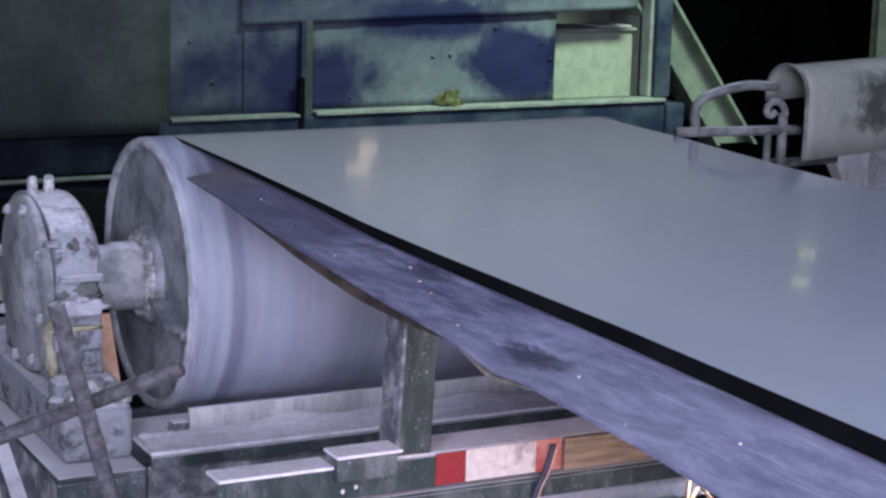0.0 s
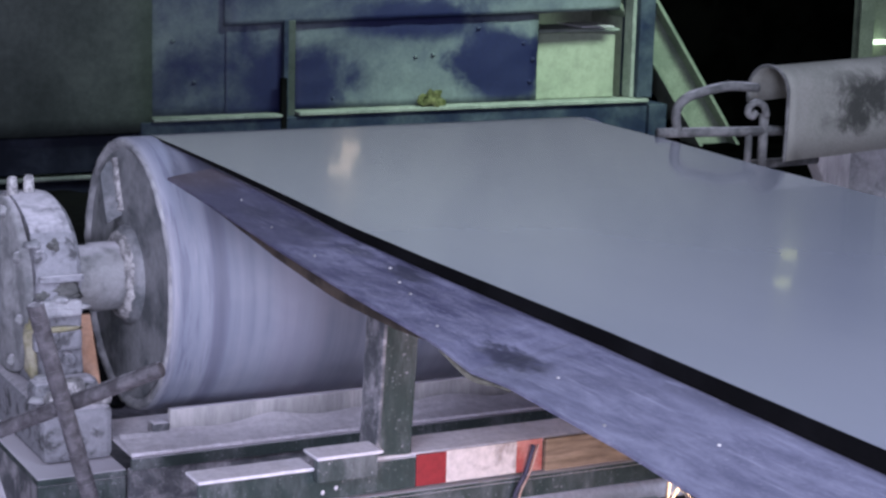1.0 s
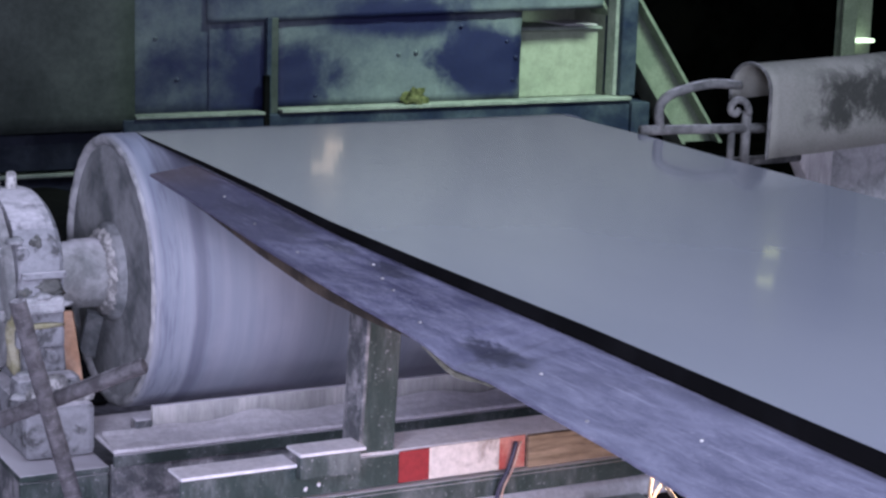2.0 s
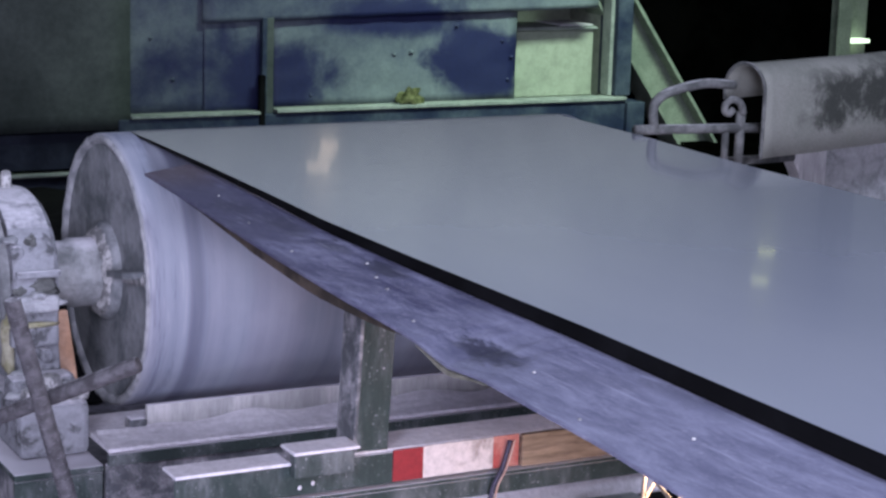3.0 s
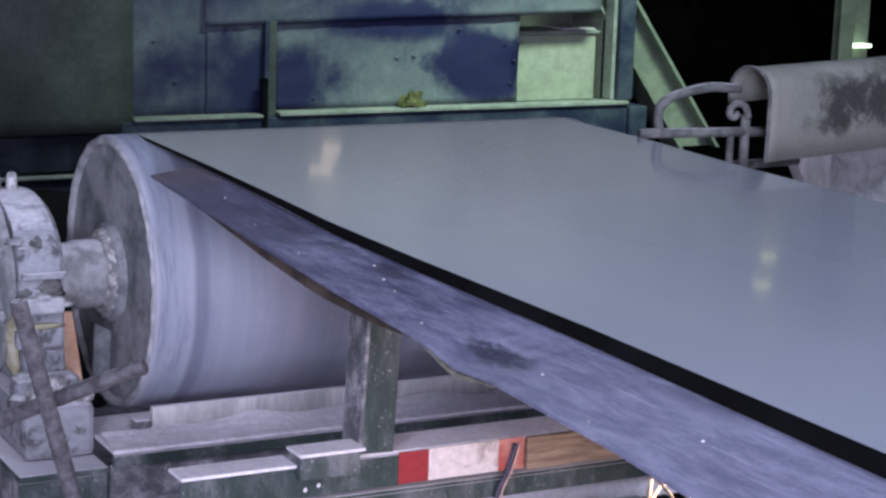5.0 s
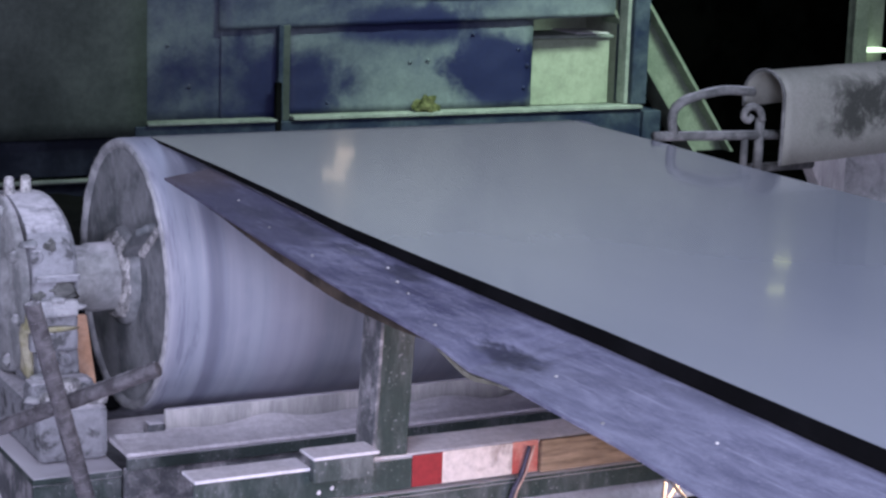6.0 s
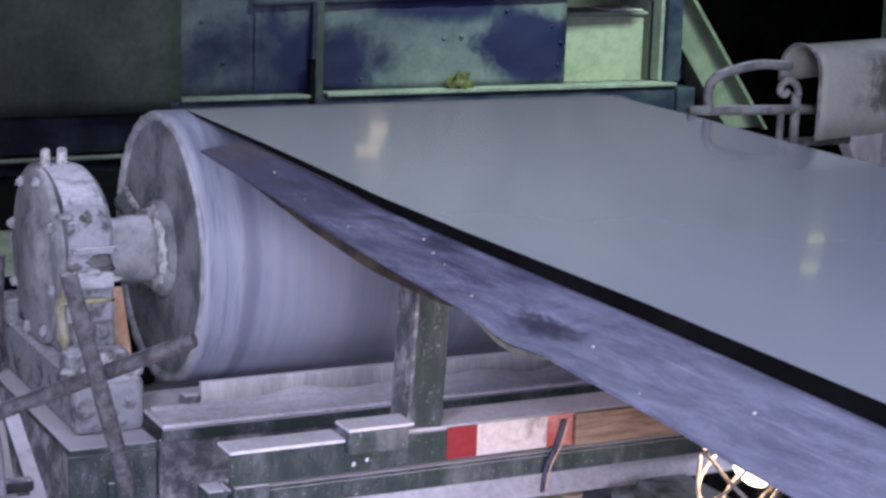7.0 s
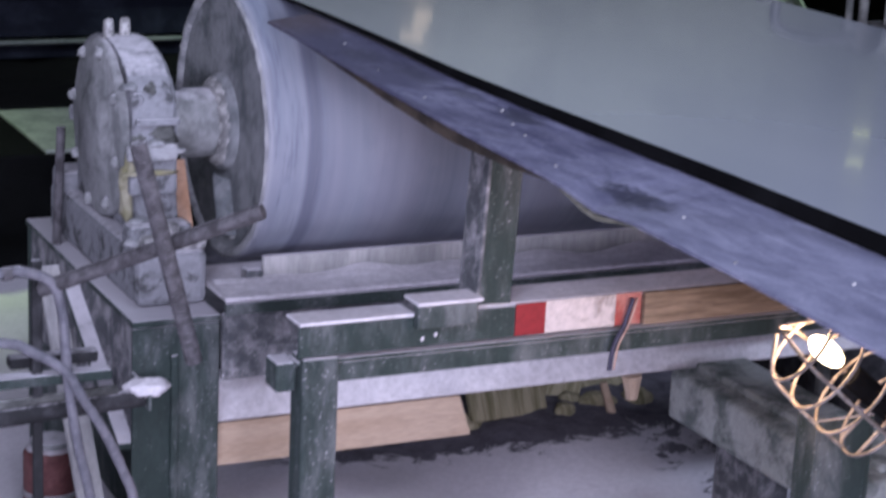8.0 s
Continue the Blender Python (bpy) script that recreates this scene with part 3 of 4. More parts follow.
    thing("shelf", box((4.6, WY + 0.005, 0.405), (5.60, WY + 0.60, 0.418)), m_pale, "shelf of the casing's bay, pale with dust", "shelf")
    thing("moss_clod", lump((4.06, WY - 0.075, 0.470), (0.075, 0.045, 0.065), 3, 3, 0.4), m_moss, "olive clod of dirt on the dusty ledge", "clod")


casing()


def backdrop_steel():
    g = empty("girder", look((6.37, 6.68, 0.0), (5.198, 6.68, 1.62)), "diagonal pale steel girder beside the casing", "girder")
    part("web", box((-0.012, -0.11, -1.9), (0.012, 0.11, 0.0)), m_steel, g)
    part("flange", box((-0.11, 0.11, -1.9), (0.11, 0.13, 0.0)), m_steel, g)
    part("flange", box((-0.11, -0.13, -1.9), (0.11, -0.11, 0.0)), m_steel, g)
    c = empty("column", (7.615, 6.72, 0), "pale green steel column with a lit lamp", "column")
    part("flange", box((-0.13, -0.1, 0), (-0.02, -0.08, 4.0), 0.004), m_steel, c)
    part("web", box((-0.02, -0.08, 0), (0.0, 0.12, 4.0)), m_steel, c)
    part("plate", box((0.0, 0.05, 0), (0.24, 0.07, 4.0), 0.004), m_steel, c)
    part("lamp_tray", box((0.0, -0.06, 0.715), (0.19, 0.04, 0.74), 0.006), m_tube, c, "lit lamp")


backdrop_steel()


# ---- the drum ----
R, AX = 0.315, 1.0


def drum():
    d = empty("conveyor_drum", (0, 0, AX), "dust-caked steel conveyor drum turning on its shaft", "conveyor drum")
    part("shell", lathe([(0.004, R - 0.012), (0.004, R - 0.004), (0.010, R), (1.235, R), (1.240, R - 0.012), (1.2, R - 0.02)], 144), m_drum, d, smooth=True)
    part("rim", lathe([(0.010, R - 0.026), (0.001, R - 0.022), (-0.003, R - 0.012), (0.0, R - 0.005), (0.006, R - 0.004)], 150, 0.0018), m_disc_rim, d, "rim crusted with pale dust", True)
    part("end_disc", lathe([(0.009, R - 0.023), (0.008, 0.20), (0.009, 0.1), (0.009, 0.0)], 96), m_disc, d, smooth=True)
    part("end_disc", lathe([(1.22, R - 0.013), (1.225, 0.1), (1.225, 0.0)], 64), m_disc, d, smooth=True)
    hub = part("hub", lathe([(0.012, 0.115), (-0.004, 0.112), (-0.012, 0.098), (-0.014, 0.08)], 64, 0.0015), m_disc, d, smooth=True)
    part("shaft", lathe([(0.0, 0.079), (-0.082, 0.079), (-0.088, 0.074), (-0.14, 0.074)], 48), m_cover, d, smooth=True)
    part("shaft", lathe([(1.22, 0.079), (1.34, 0.075), (1.345, 0.0)], 48), m_cover, d, smooth=True)
    part("hub_weld", lathe([(0.004, 0.104), (-0.012, 0.100), (-0.022, 0.092), (-0.026, 0.083), (-0.024, 0.079)], 72, 0.0042), m_weld, hub, "ragged weld crusted with dust", True)
    # one stiffener plate between hub and rim, with its weld
    a0 = math.radians(90 + 360 / 2.8 * 0.831)
    turn = Matrix.Rotation(a0 - math.radians(90), 4, "X")
    g = bmesh.new()
    prof = [(0.012, 0.14), (0.012, 0.268), (-0.014, 0.262), (-0.032, 0.235), (-0.030, 0.12)]
    lo = [g.verts.new((x, -0.007, z)) for x, z in prof]
    hi = [g.verts.new((x, 0.007, z)) for x, z in prof]
    g.faces.new(lo)
    g.faces.new(hi[::-1])
    for i in range(len(prof)):
        j = (i + 1) % len(prof)
        g.faces.new((lo[i], hi[i], hi[j], lo[j]))
    bmesh.ops.transform(g, matrix=turn, verts=g.verts)
    plate = part("stiffener", g, m_disc, d, "dusty stiffener plate")
    w = tube([turn @ Vector((0.008 + random.uniform(-0.002, 0.002), -0.012, 0.145 + 0.125 * k / 9)) for k in range(10)], 0.0095, 9, wobble=0.35)
    part("stiffener_weld", w, m_weld, plate, "pale ragged weld", True)
    return d


the_drum = drum()

NEAR_EDGE = [(-8, 0.056), (-2.5, 0.056), (-1.96, 0.058), (-1.45, 0.045), (-1.12, 0.043), (-0.83, 0.055), (-0.5, 0.066), (-0.12, 0.071), (0.3, 0.072)]
FAR_EDGE = [(-8, 1.18), (-1.2, 1.18), (-0.78, 1.186), (-0.36, 1.21), (0.3, 1.21)]


def belt():
    """The top run, which goes over the drum and down behind it."""
    bm = bmesh.new()
    line = [(y, AX + R + 0.0005) for y in np.linspace(-7.5, 0, 130)]
    line += [((R + 0.0005) * math.sin(a), AX + (R + 0.0005) * math.cos(a)) for a in np.radians(np.arange(4, 181, 4))]
    top, low = [], []
    n = 20
    for i, (y, z) in enumerate(line):
        yy = y if z > AX else 0.3
        x0, x1 = curve_at(NEAR_EDGE, yy), curve_at(FAR_EDGE, yy)
        dy, dz = (0, 1) if i < 130 else (y / R, (z - AX) / R)
        row_t, row_l = [], []
        for k in range(n + 1):
            x = x0 + (x1 - x0) * k / n
            row_t.append(bm.verts.new((x, y + 0.012 * dy, z + 0.012 * dz - 0.0115)) if i < 130 else bm.verts.new((x, y + 0.001 * dy, z + 0.001 * dz)))
            row_l.append(bm.verts.new((x, y, z - curve_at([(-2.6, 0.028), (-1.2, 0.018), (-0.8, 0.011), (-0.45, 0.008), (-0.25, 0.005), (0, 0.003)], y))) if i < 130 else bm.verts.new((x, y * 0.998, AX + (z - AX) * 0.998)))
        top.append(row_t)
        low.append(row_l)
    for i in range(len(line) - 1):
        for k in range(n):
            bm.faces.new((top[i][k], top[i + 1][k], top[i + 1][k + 1], top[i][k + 1]))
            bm.faces.new((low[i][k], low[i][k + 1], low[i + 1][k + 1], low[i + 1][k]))
    b = empty("conveyor_belt", (0, 0, 0), "smooth grey conveyor belt wet with a pale film", "conveyor belt")
    part("carrying_face", bm, m_belt, b, smooth=True)
    for side, pairs in ((-1, NEAR_EDGE), (1, FAR_EDGE)):
        rows_a = [(curve_at(pairs, y) + side * 0.0015, y, AX + R + 0.0008) for y in np.linspace(-7.5, 0, 130)]
        rows_b = [(x - side * 0.010, y, z) for x, y, z in rows_a]
        # the black runs deeper than the rubber to paint the shaded gap
        deep = [curve_at([(-2.6, 0.030), (-1.2, 0.020), (-0.8, 0.013), (-0.45, 0.010), (-0.25, 0.007), (0, 0.005)], y) for x, y, z in rows_a]
        part("edge_and_gap_shade", ruled(rows_a, rows_b, deep) if side < 0 else ruled(rows_b, rows_a, deep), m_rubber, b, "black rubber edge, deepened to paint the shaded gap below")


belt()

OUTER = [(-5.5, -0.30), (-2.57, -0.190), (-2.40, -0.178), (-2.185, -0.173), (-1.96, -0.163), (-1.65, -0.148), (-1.15, -0.119), (-0.82, -0.087), (-0.475, -0.066)]
LEVEL = [(-5.5, 1.275), (-2.6, 1.288), (-1.2, 1.297), (-0.4, 1.303)]


def skirt_plate():
    """The long flat bar that lies beside the belt, dented where it was struck."""
    n = 90
    left, right = [], []
    for i in range(n + 1):
        t = i / n
        yo, yi = -5.5 + t * (5.5 - 0.475), -5.5 + t * (5.5 - 0.385)
        dip = -0.010 * math.exp(-((yo + 1.98) / 0.07) ** 2) + 0.004 * noise.noise(Vector((yo * 3, 0, 0)))
        left.append((curve_at(OUTER, yo), yo, curve_at(LEVEL, yo) + dip))
        right.append((curve_at(NEAR_EDGE, yi) - 0.003, yi, curve_at(LEVEL, yi)))
    s = empty("skirt_plate", (0, 0, 0), "long worn steel plate scuffed blue-grey beside the belt", "steel plate")
    part("plate", ruled(left, right, 0.0045), m_strip, s)
    # a hanging strip paints the plate's soft brown shadow
    lip_l = [(x + 0.010, y, z - 0.005) for x, y, z in left[:-2]]
    lip_r = [(x + 0.018, y, z - 0.005) for x, y, z in left[:-2]]
    part("shadow_lip", ruled(lip_l, lip_r, [curve_at([(-5.5, 0.002), (-2.2, 0.002), (-1.85, 0.003), (-1.70, 0.016), (-1.45, 0.026), (-1.15, 0.020), (-0.85, 0.009), (-0.6, 0.004), (-0.5, 0.002)], p[1]) for p in lip_l]), m_lip_shade, s, "dark strip standing in for the shadow under the plate")
    edge = [(curve_at(OUTER, y), y) for y in np.linspace(-2.10, -1.88, 24)]
    curl_o = [(x - 0.002, y, curve_at(LEVEL, y) - 0.0055 - 0.010 * math.exp(-((y + 1.98) / 0.07) ** 2)) for x, y in edge]
    curl_i = [(x + 0.008, y, z) for (x, y), (_, _, z) in zip(edge, curl_o)]
    part("bent_lip", ruled(curl_o, curl_i, [0.001 + 0.006 * math.sin(math.pi * i / 23) ** 1.5 for i in range(24)]), m_brass, s, "struck edge curled under, pale with dust")
    for y, u in ((-2.09, 0.35), (-1.40, 0.72), (-2.42, 0.5), (-1.02, 0.3), (-0.75, 0.5), (-1.78, 0.2), (-2.3, 0.12), (-1.50, 0.55), (-1.58, 0.45), (-1.27, 0.24)):
        x = curve_at(OUTER, y) * (1 - u) + curve_at(NEAR_EDGE, y) * u
        part("weld_spatter", lump((x, y, curve_at(LEVEL, y) + 0.0005), (0.0032, 0.0036, 0.0018), y, 1), m_weld, s, smooth=True)


skirt_plate()


# ---- bearing on its pedestal ----
def bearing():
    b = empty("bearing_housing", (-0.24, 0, AX), "split cast bearing housing caked with pale dust", "bearing housing")

    def slab(out, x0, x1, bevel):
        bm = bmesh.new()
        lo = [bm.verts.new((x0, y, z)) for y, z in out]
        hi = [bm.verts.new((x1, y, z)) for y, z in out]
        bm.faces.new(lo)
        bm.faces.new(hi[::-1])
        for i in range(len(out)):
            k = (i + 1) % len(out)
            bm.faces.new((lo[i], hi[i], hi[k], lo[k]))
        for x, w in ((x0, 0.012), (x1, bevel)):
            rim = [e for e in bm.edges if all(abs(v.co.x - x) < 1e-5 for v in e.verts) and max(v.co.z for v in e.verts) > out[-1][1] - 0.5]
            bmesh.ops.bevel(bm, geom=rim, offset=w, segments=3, profile=0.5, affect="EDGES")
        return bm

    dome = [(0.222 * math.cos(a), 0.06 + 0.145 * math.sin(a)) for a in np.radians(np.arange(0, 181, 9))]
    cap = part("cap", slab(dome + [(-0.222, 0.0), (0.222, 0.0)], -0.030, 0.078, 0.034), m_cast, b, "domed upper half")
    part("body", slab([(0.215, -0.002), (-0.215, -0.002), (-0.212, -0.10), (-0.235, -0.20), (0.235, -0.20), (0.212, -0.10)], -0.028, 0.074, 0.012), m_cast, b)
    part("joint_flange", box((-0.045, -0.240, -0.030), (0.066, -0.216, 0.006), 0.006), m_disc_rim, b, "flange topped with dust")
    part("joint_flange", box((-0.045, 0.216, -0.030), (0.066, 0.240, 0.006), 0.006), m_cast, b)
    part("lug", box((-0.040, -0.238, -0.105), (0.066, -0.212, -0.060), 0.007), m_cast, b)
    part("rib", box((-0.026, -0.236, 0.045), (0.072, -0.222, 0.060), 0.004), m_cast, b)
    part("bare_or_shaded_patch", lump((0.036, -0.223, 0.026), (0.026, 0.003, 0.020), 31, 3, 0.5), m_pipe, b, "dark patch where the dust has fallen off", True)
    part("bare_or_shaded_patch", lump((-0.016, -0.223, 0.016), (0.011, 0.003, 0.010), 37, 3, 0.5), m_pipe, b, "dark patch where the dust has fallen off", True)
    # no hollow here: a dark lump paints the recess's shade
    part("bare_or_shaded_patch", lump((0.014, -0.200, 0.118), (0.013, 0.012, 0.016), 41, 3, 0.3), m_pipe, b, "dark lump painting the shade of a recess in the cap", True)
    part("dust_ledge", lump((0.022, -0.230, -0.010), (0.052, 0.012, 0.011), 43, 3, 0.25), m_disc_rim, b, "ledge thick with dust", True)
    cover = part("end_cover", lathe([(-0.030, 0.200), (-0.042, 0.198), (-0.048, 0.186), (-0.050, 0.10), (-0.058, 0.092), (-0.060, 0.0)], 48, 0.001), m_cover, b, "round end cover", True)
    for k in range(8):
        a = math.radians(14 + 45 * k)
        part("cover_bolt", lump((-0.052, 0.178 * math.cos(a), 0.178 * math.sin(a)), (0.012, 0.013, 0.013), k, 2, 0.25), m_cover, cover, smooth=True)
    for x, y in ((-0.022, -0.01), (0.018, 0.0)):
        part("top_bolt", rod((x, y, 0.19), (x, y, 0.243), 0.0135, 0.011, n=10, bevel=0.006), m_weld, cap, smooth=True)
    for x, z in ((0.0, -0.075), (0.035, -0.125), (-0.02, 0.10)):
        part("plug", rod((x, -0.205, z), (x, -0.222 - 0.02 * (z < 0), z), 0.015, n=10, bevel=0.004), m_cast, b)
    part("seal_ring", lathe([(0.074, 0.098), (0.098, 0.096), (0.104, 0.080)], 40), m_cover, b, smooth=True)
    part("foot", box((-0.06, -0.36, -0.318), (0.095, 0.36, -0.20), 0.016), m_cast, b)
    part("foot_step", box((-0.06, -0.300, -0.215), (0.085, -0.232, -0.155), 0.016), m_cast, b)
    part("foot_step", box((-0.04, -0.345, -0.205), (0.10, -0.285, -0.175), 0.012), m_weld, b, "ledge topped with dust")
    part("foot_step", box((-0.06, 0.232, -0.215), (0.085, 0.345, -0.155), 0.016), m_cast, b)
    for y in (-0.315, 0.315):
        part("anchor_nut", rod((0.02, y, -0.178), (0.02, y, -0.148), 0.026, n=6, bevel=0.005), m_weld, b)
    for k, (x, y, z, s) in enumerate(((0.02, -0.232, 0.006, 0.020), (-0.03, -0.26, -0.155, 0.022), (0.06, -0.305, -0.172, 0.018), (-0.055, -0.30, -0.19, 0.018), (-0.03, -0.20, 0.125, 0.02))):
        part("dust_cake", lump((x, y, z), (s, s * 0.8, s * 0.45), k * 7 + 2, 2, 0.3), m_disc_rim, b, "cake of settled dust", True)
    part("grease_run", lump((-0.036, -0.205, -0.10), (0.020, 0.014, 0.075), 9, 3, 0.4), m_grease, b, "yellowed dry grease", True)
    part("grease_run", lump((0.0, -0.238, -0.056), (0.06, 0.006, 0.006), 5, 2, 0.25), m_grease, b, "yellowed dry grease", True)
    g = empty("drum_guard", (-0.045, 0.08, 0.86), "orange painted guard plate behind the bearing", "guard plate")
    plate = box((-0.118, -0.21, -0.17), (-0.042, -0.198, 0.085), 0.003)
    for v in plate.verts:
        if v.co.x > -0.06:
            v.co.x -= 0.036 * (v.co.z + 0.17) / 0.255
    part("plate", plate, m_orange, g)


bearing()


def pedestal():
    p = empty("bearing_pedestal", (0, 0, 0), "dark green steel pedestal beam under the bearing, dusty on top", "pedestal")
    part("top_flange", box((-0.335, -0.44, 0.664), (-0.142, 0.46, 0.68), 0.004), m_green, p)
    part("front_plate", box((-0.332, -0.432, 0.0), (-0.141, -0.42, 0.662), 0.004), m_green, p)
    part("edge_rib", box((-0.252, -0.446, 0.0), (-0.236, -0.434, 0.60), 0.004), m_green, p)
    part("side_web", box((-0.325, -0.42, 0.40), (-0.313, 0.45, 0.662), 0.003), m_mottle, p)
    part("side_web", box((-0.168, -0.42, 0.0), (-0.156, 0.45, 0.662), 0.003), m_green, p)
    part("back_plate", box((-0.332, 0.44, 0.0), (-0.146, 0.452, 0.662), 0.003), m_green, p)
    brace = bmesh.new()
    box((-0.03, -0.01, 0), (0.03, 0.01, 0.80), 0.003, brace, Matrix.Translation((-0.345, -0.30, 0.0)) @ Matrix.Rotation(radians(-38), 4, "X"))
    part("brace", brace, m_board, p, "dusty diagonal brace")
    brace = bmesh.new()
    box((-0.02, -0.01, 0), (0.02, 0.01, 0.5), 0.003, brace, Matrix.Translation((-0.34, -0.42, 0.40)) @ Matrix.Rotation(radians(-62), 4, "X"))
    part("brace", brace, m_green, p)


pedestal()


def loose_bars():
    def ribbed(name, a, b, r, label):
        t = empty(name, (0, 0, 0), label, "steel bar")
        part("core", rod(a, b, r, n=14, bevel=0.003), m_rebar, t, smooth=False)
        a, b = Vector(a), Vector(b)
        bm = bmesh.new()
        d = (b - a).normalized()
        k = 0.02
        while k < (b - a).length - 0.01:
            rod(a + d * k, a + d * (k + 0.006), r * 1.025, n=14, bm=bm)
            k += 0.016
        part("ribs", bm, m_rebar, t)
    ribbed("ribbed_bar", (-0.560, -0.572, 0.806), (-0.216, -0.87, 1.013), 0.0155, "rusty ribbed steel bar leaning on the pedestal")
    ribbed("ribbed_bar", (-0.432, -0.786, 1.136), (-0.312, -0.770, 0.695), 0.0165, "rusty ribbed steel bar crossing another, dusty")
    thing("stay_rod", rod((-0.325, 0.2, 0.681), (-0.313, 0.2, 0.962), 0.011, n=12, bevel=0.003), m_rebar, "rusty threaded rod standing behind the bearing", "rod")


loose_bars()


# ---- frame under the belt ----
def frames():
    a = empty("front_frame", (0, 0, 0), "dark green welded steel frame with a dusty top rail", "steel frame")
    part("top_rail", box((-0.222, -1.08, 0.79), (2.2, -1.07, 0.852), 0.003), m_green, a)
    part("rail_flange", box((0.125, -1.069, 0.846), (2.2, -0.965, 0.856), 0.003), m_dust, a, "flange thick with dust")
    part("rail_flange", box((-0.222, -1.069, 0.772), (2.2, -1.02, 0.780), 0.003), m_green, a)
    part("lower_lip", box((-0.14, -1.068, 0.735), (2.2, -1.056, 0.772), 0.003), m_green, a)
    part("leg", box((-0.214, -1.084, 0.0), (-0.143, -1.02, 0.788), 0.006), m_green, a)
    part("leg", box((1.9, -1.084, 0.0), (1.97, -1.02, 0.788), 0.006), m_green, a)
    part("end_stub", box((-0.256, -1.06, 0.722), (-0.216, -1.0, 0.778), 0.006), m_green, a)
    part("ledge_plate", box((-0.226, -1.092, 0.853), (0.0, -1.022, 0.860), 0.003), m_dust, a, "top thick with pale dust")
    cleat = part("cleat", box((0.0, -1.105, 0.832), (0.122, -1.082, 0.876), 0.003), m_green, a)
    part("cleat_top", box((-0.004, -1.112, 0.877), (0.130, -1.045, 0.884), 0.003), m_dust, cleat, "dusty cleat plate")
    for x, z in ((0.022, 0.806), (0.048, 0.812), (0.02, 0.83)):
        part("paint_fleck", lump((x, -1.081, z), (0.004, 0.002, 0.005), x * 40, 1), m_dust, a)
    p = empty("channel_post", (0, 0, 0), "upright dark steel channel post under the belt edge", "post")
    turn = Matrix.Translation((0.165, -1.04, 0.857)) @ Matrix.Rotation(radians(2.6), 4, "Y")
    part("web", box((-0.028, -0.03, 0), (0.036, -0.022, 0.42), 0.002, None, turn), m_green, p)
    part("flange", box((-0.032, -0.032, 0), (-0.024, 0.045, 0.42), 0.002, None, turn), m_mottle, p)
    part("flange", box((0.034, -0.030, 0), (0.042, 0.045, 0.42), 0.002, None, turn), m_green, p)
    t = empty("warning_tape", (0, 0, 0), "red and white warning tape stuck on the rail", "tape")
    part("red_band", box((0.213, -1.0830, 0.794), (0.277, -1.0806, 0.856), 0.0004), m_red, t)
    part("white_band", box((0.277, -1.0826, 0.794), (0.43, -1.0806, 0.857), 0.0004), m_white, t)
    part("red_band", box((0.43, -1.0830, 0.794), (0.487, -1.0806, 0.858), 0.0004), m_redfaded, t, "faded red band")
    thing("timber_batten", box((0.489, -1.094, 0.793), (1.72, -1.0805, 0.858), 0.003), m_timber, "rough tan timber batten along the rail", "batten")
    b = empty("cross_beam", (0, 0, 0), "dusty steel cross beam below the drum", "beam")
    part("top_flange", box((-0.14, -0.46, 0.710), (1.7, -0.20, 0.72), 0.004), m_dust, b, "top buried in pale dust")
    part("lip", box((-0.14, -0.464, 0.682), (1.7, -0.45, 0.709), 0.003), m_green, b)
    part("web", box((-0.14, -0.445, 0.534), (1.7, -0.43, 0.681), 0.003), m_mottle, b)
    s = empty("scraper", (0, 0, 0), "pale scraper board pressed under the drum", "scraper")
    part("blade", box((-0.020, -0.362, 0.7205), (1.25, -0.346, 0.776), 0.003), m_board, s)
    part("end_block", box((-0.062, -0.372, 0.7205), (-0.022, -0.330, 0.752), 0.008), m_mottle, s)
    bm = bmesh.new()
    grid = []
    for i in range(121):
        x = -0.138 + 1.83 * i / 120
        grid.append([bm.verts.new((x, -0.456 + 0.092 * k / 12, 0.7208 + 0.003 * k / 12 + max(0.0, (k / 12) ** 1.4 * (0.012 + 0.016 * noise.noise(Vector((x * 7, 0, 4))))
                                   + 0.004 * noise.noise(Vector((x * 25, k * 0.6, 0))) * (0 < k < 12)))) for k in range(13)])
    for i in range(120):
        for k in range(12):
            bm.faces.new((grid[i][k], grid[i + 1][k], grid[i + 1][k + 1], grid[i][k + 1]))
    thing("dust_drift", bm, m_dust, "drift of pale dust along the beam", "dust", "stuff", True)
    lean = Matrix.Translation((0, -0.40, 0.424)) @ Matrix.Rotation(radians(-34), 4, "X")
    thing("plank", box((-0.155, -0.014, 0), (1.75, 0, 0.115), 0.004, None, lean), m_dust, "long leaning plank white with pale dust", "plank")
    ply = box((-0.150, -0.010, -0.094), (0.447, 0.0, 0.0), 0.002)
    for v in ply.verts:
        if v.co.x > 0.4:
            v.co.x -= 0.30 * v.co.z
    bmesh.ops.transform(ply, matrix=Matrix.Translation((0, -0.396, 0.4225)) @ Matrix.Rotation(radians(-5), 4, "X"), verts=ply.verts)
    thing("plywood_offcut", ply, m_ply, "clean plywood offcut hanging below the plank", "plywood")


frames()


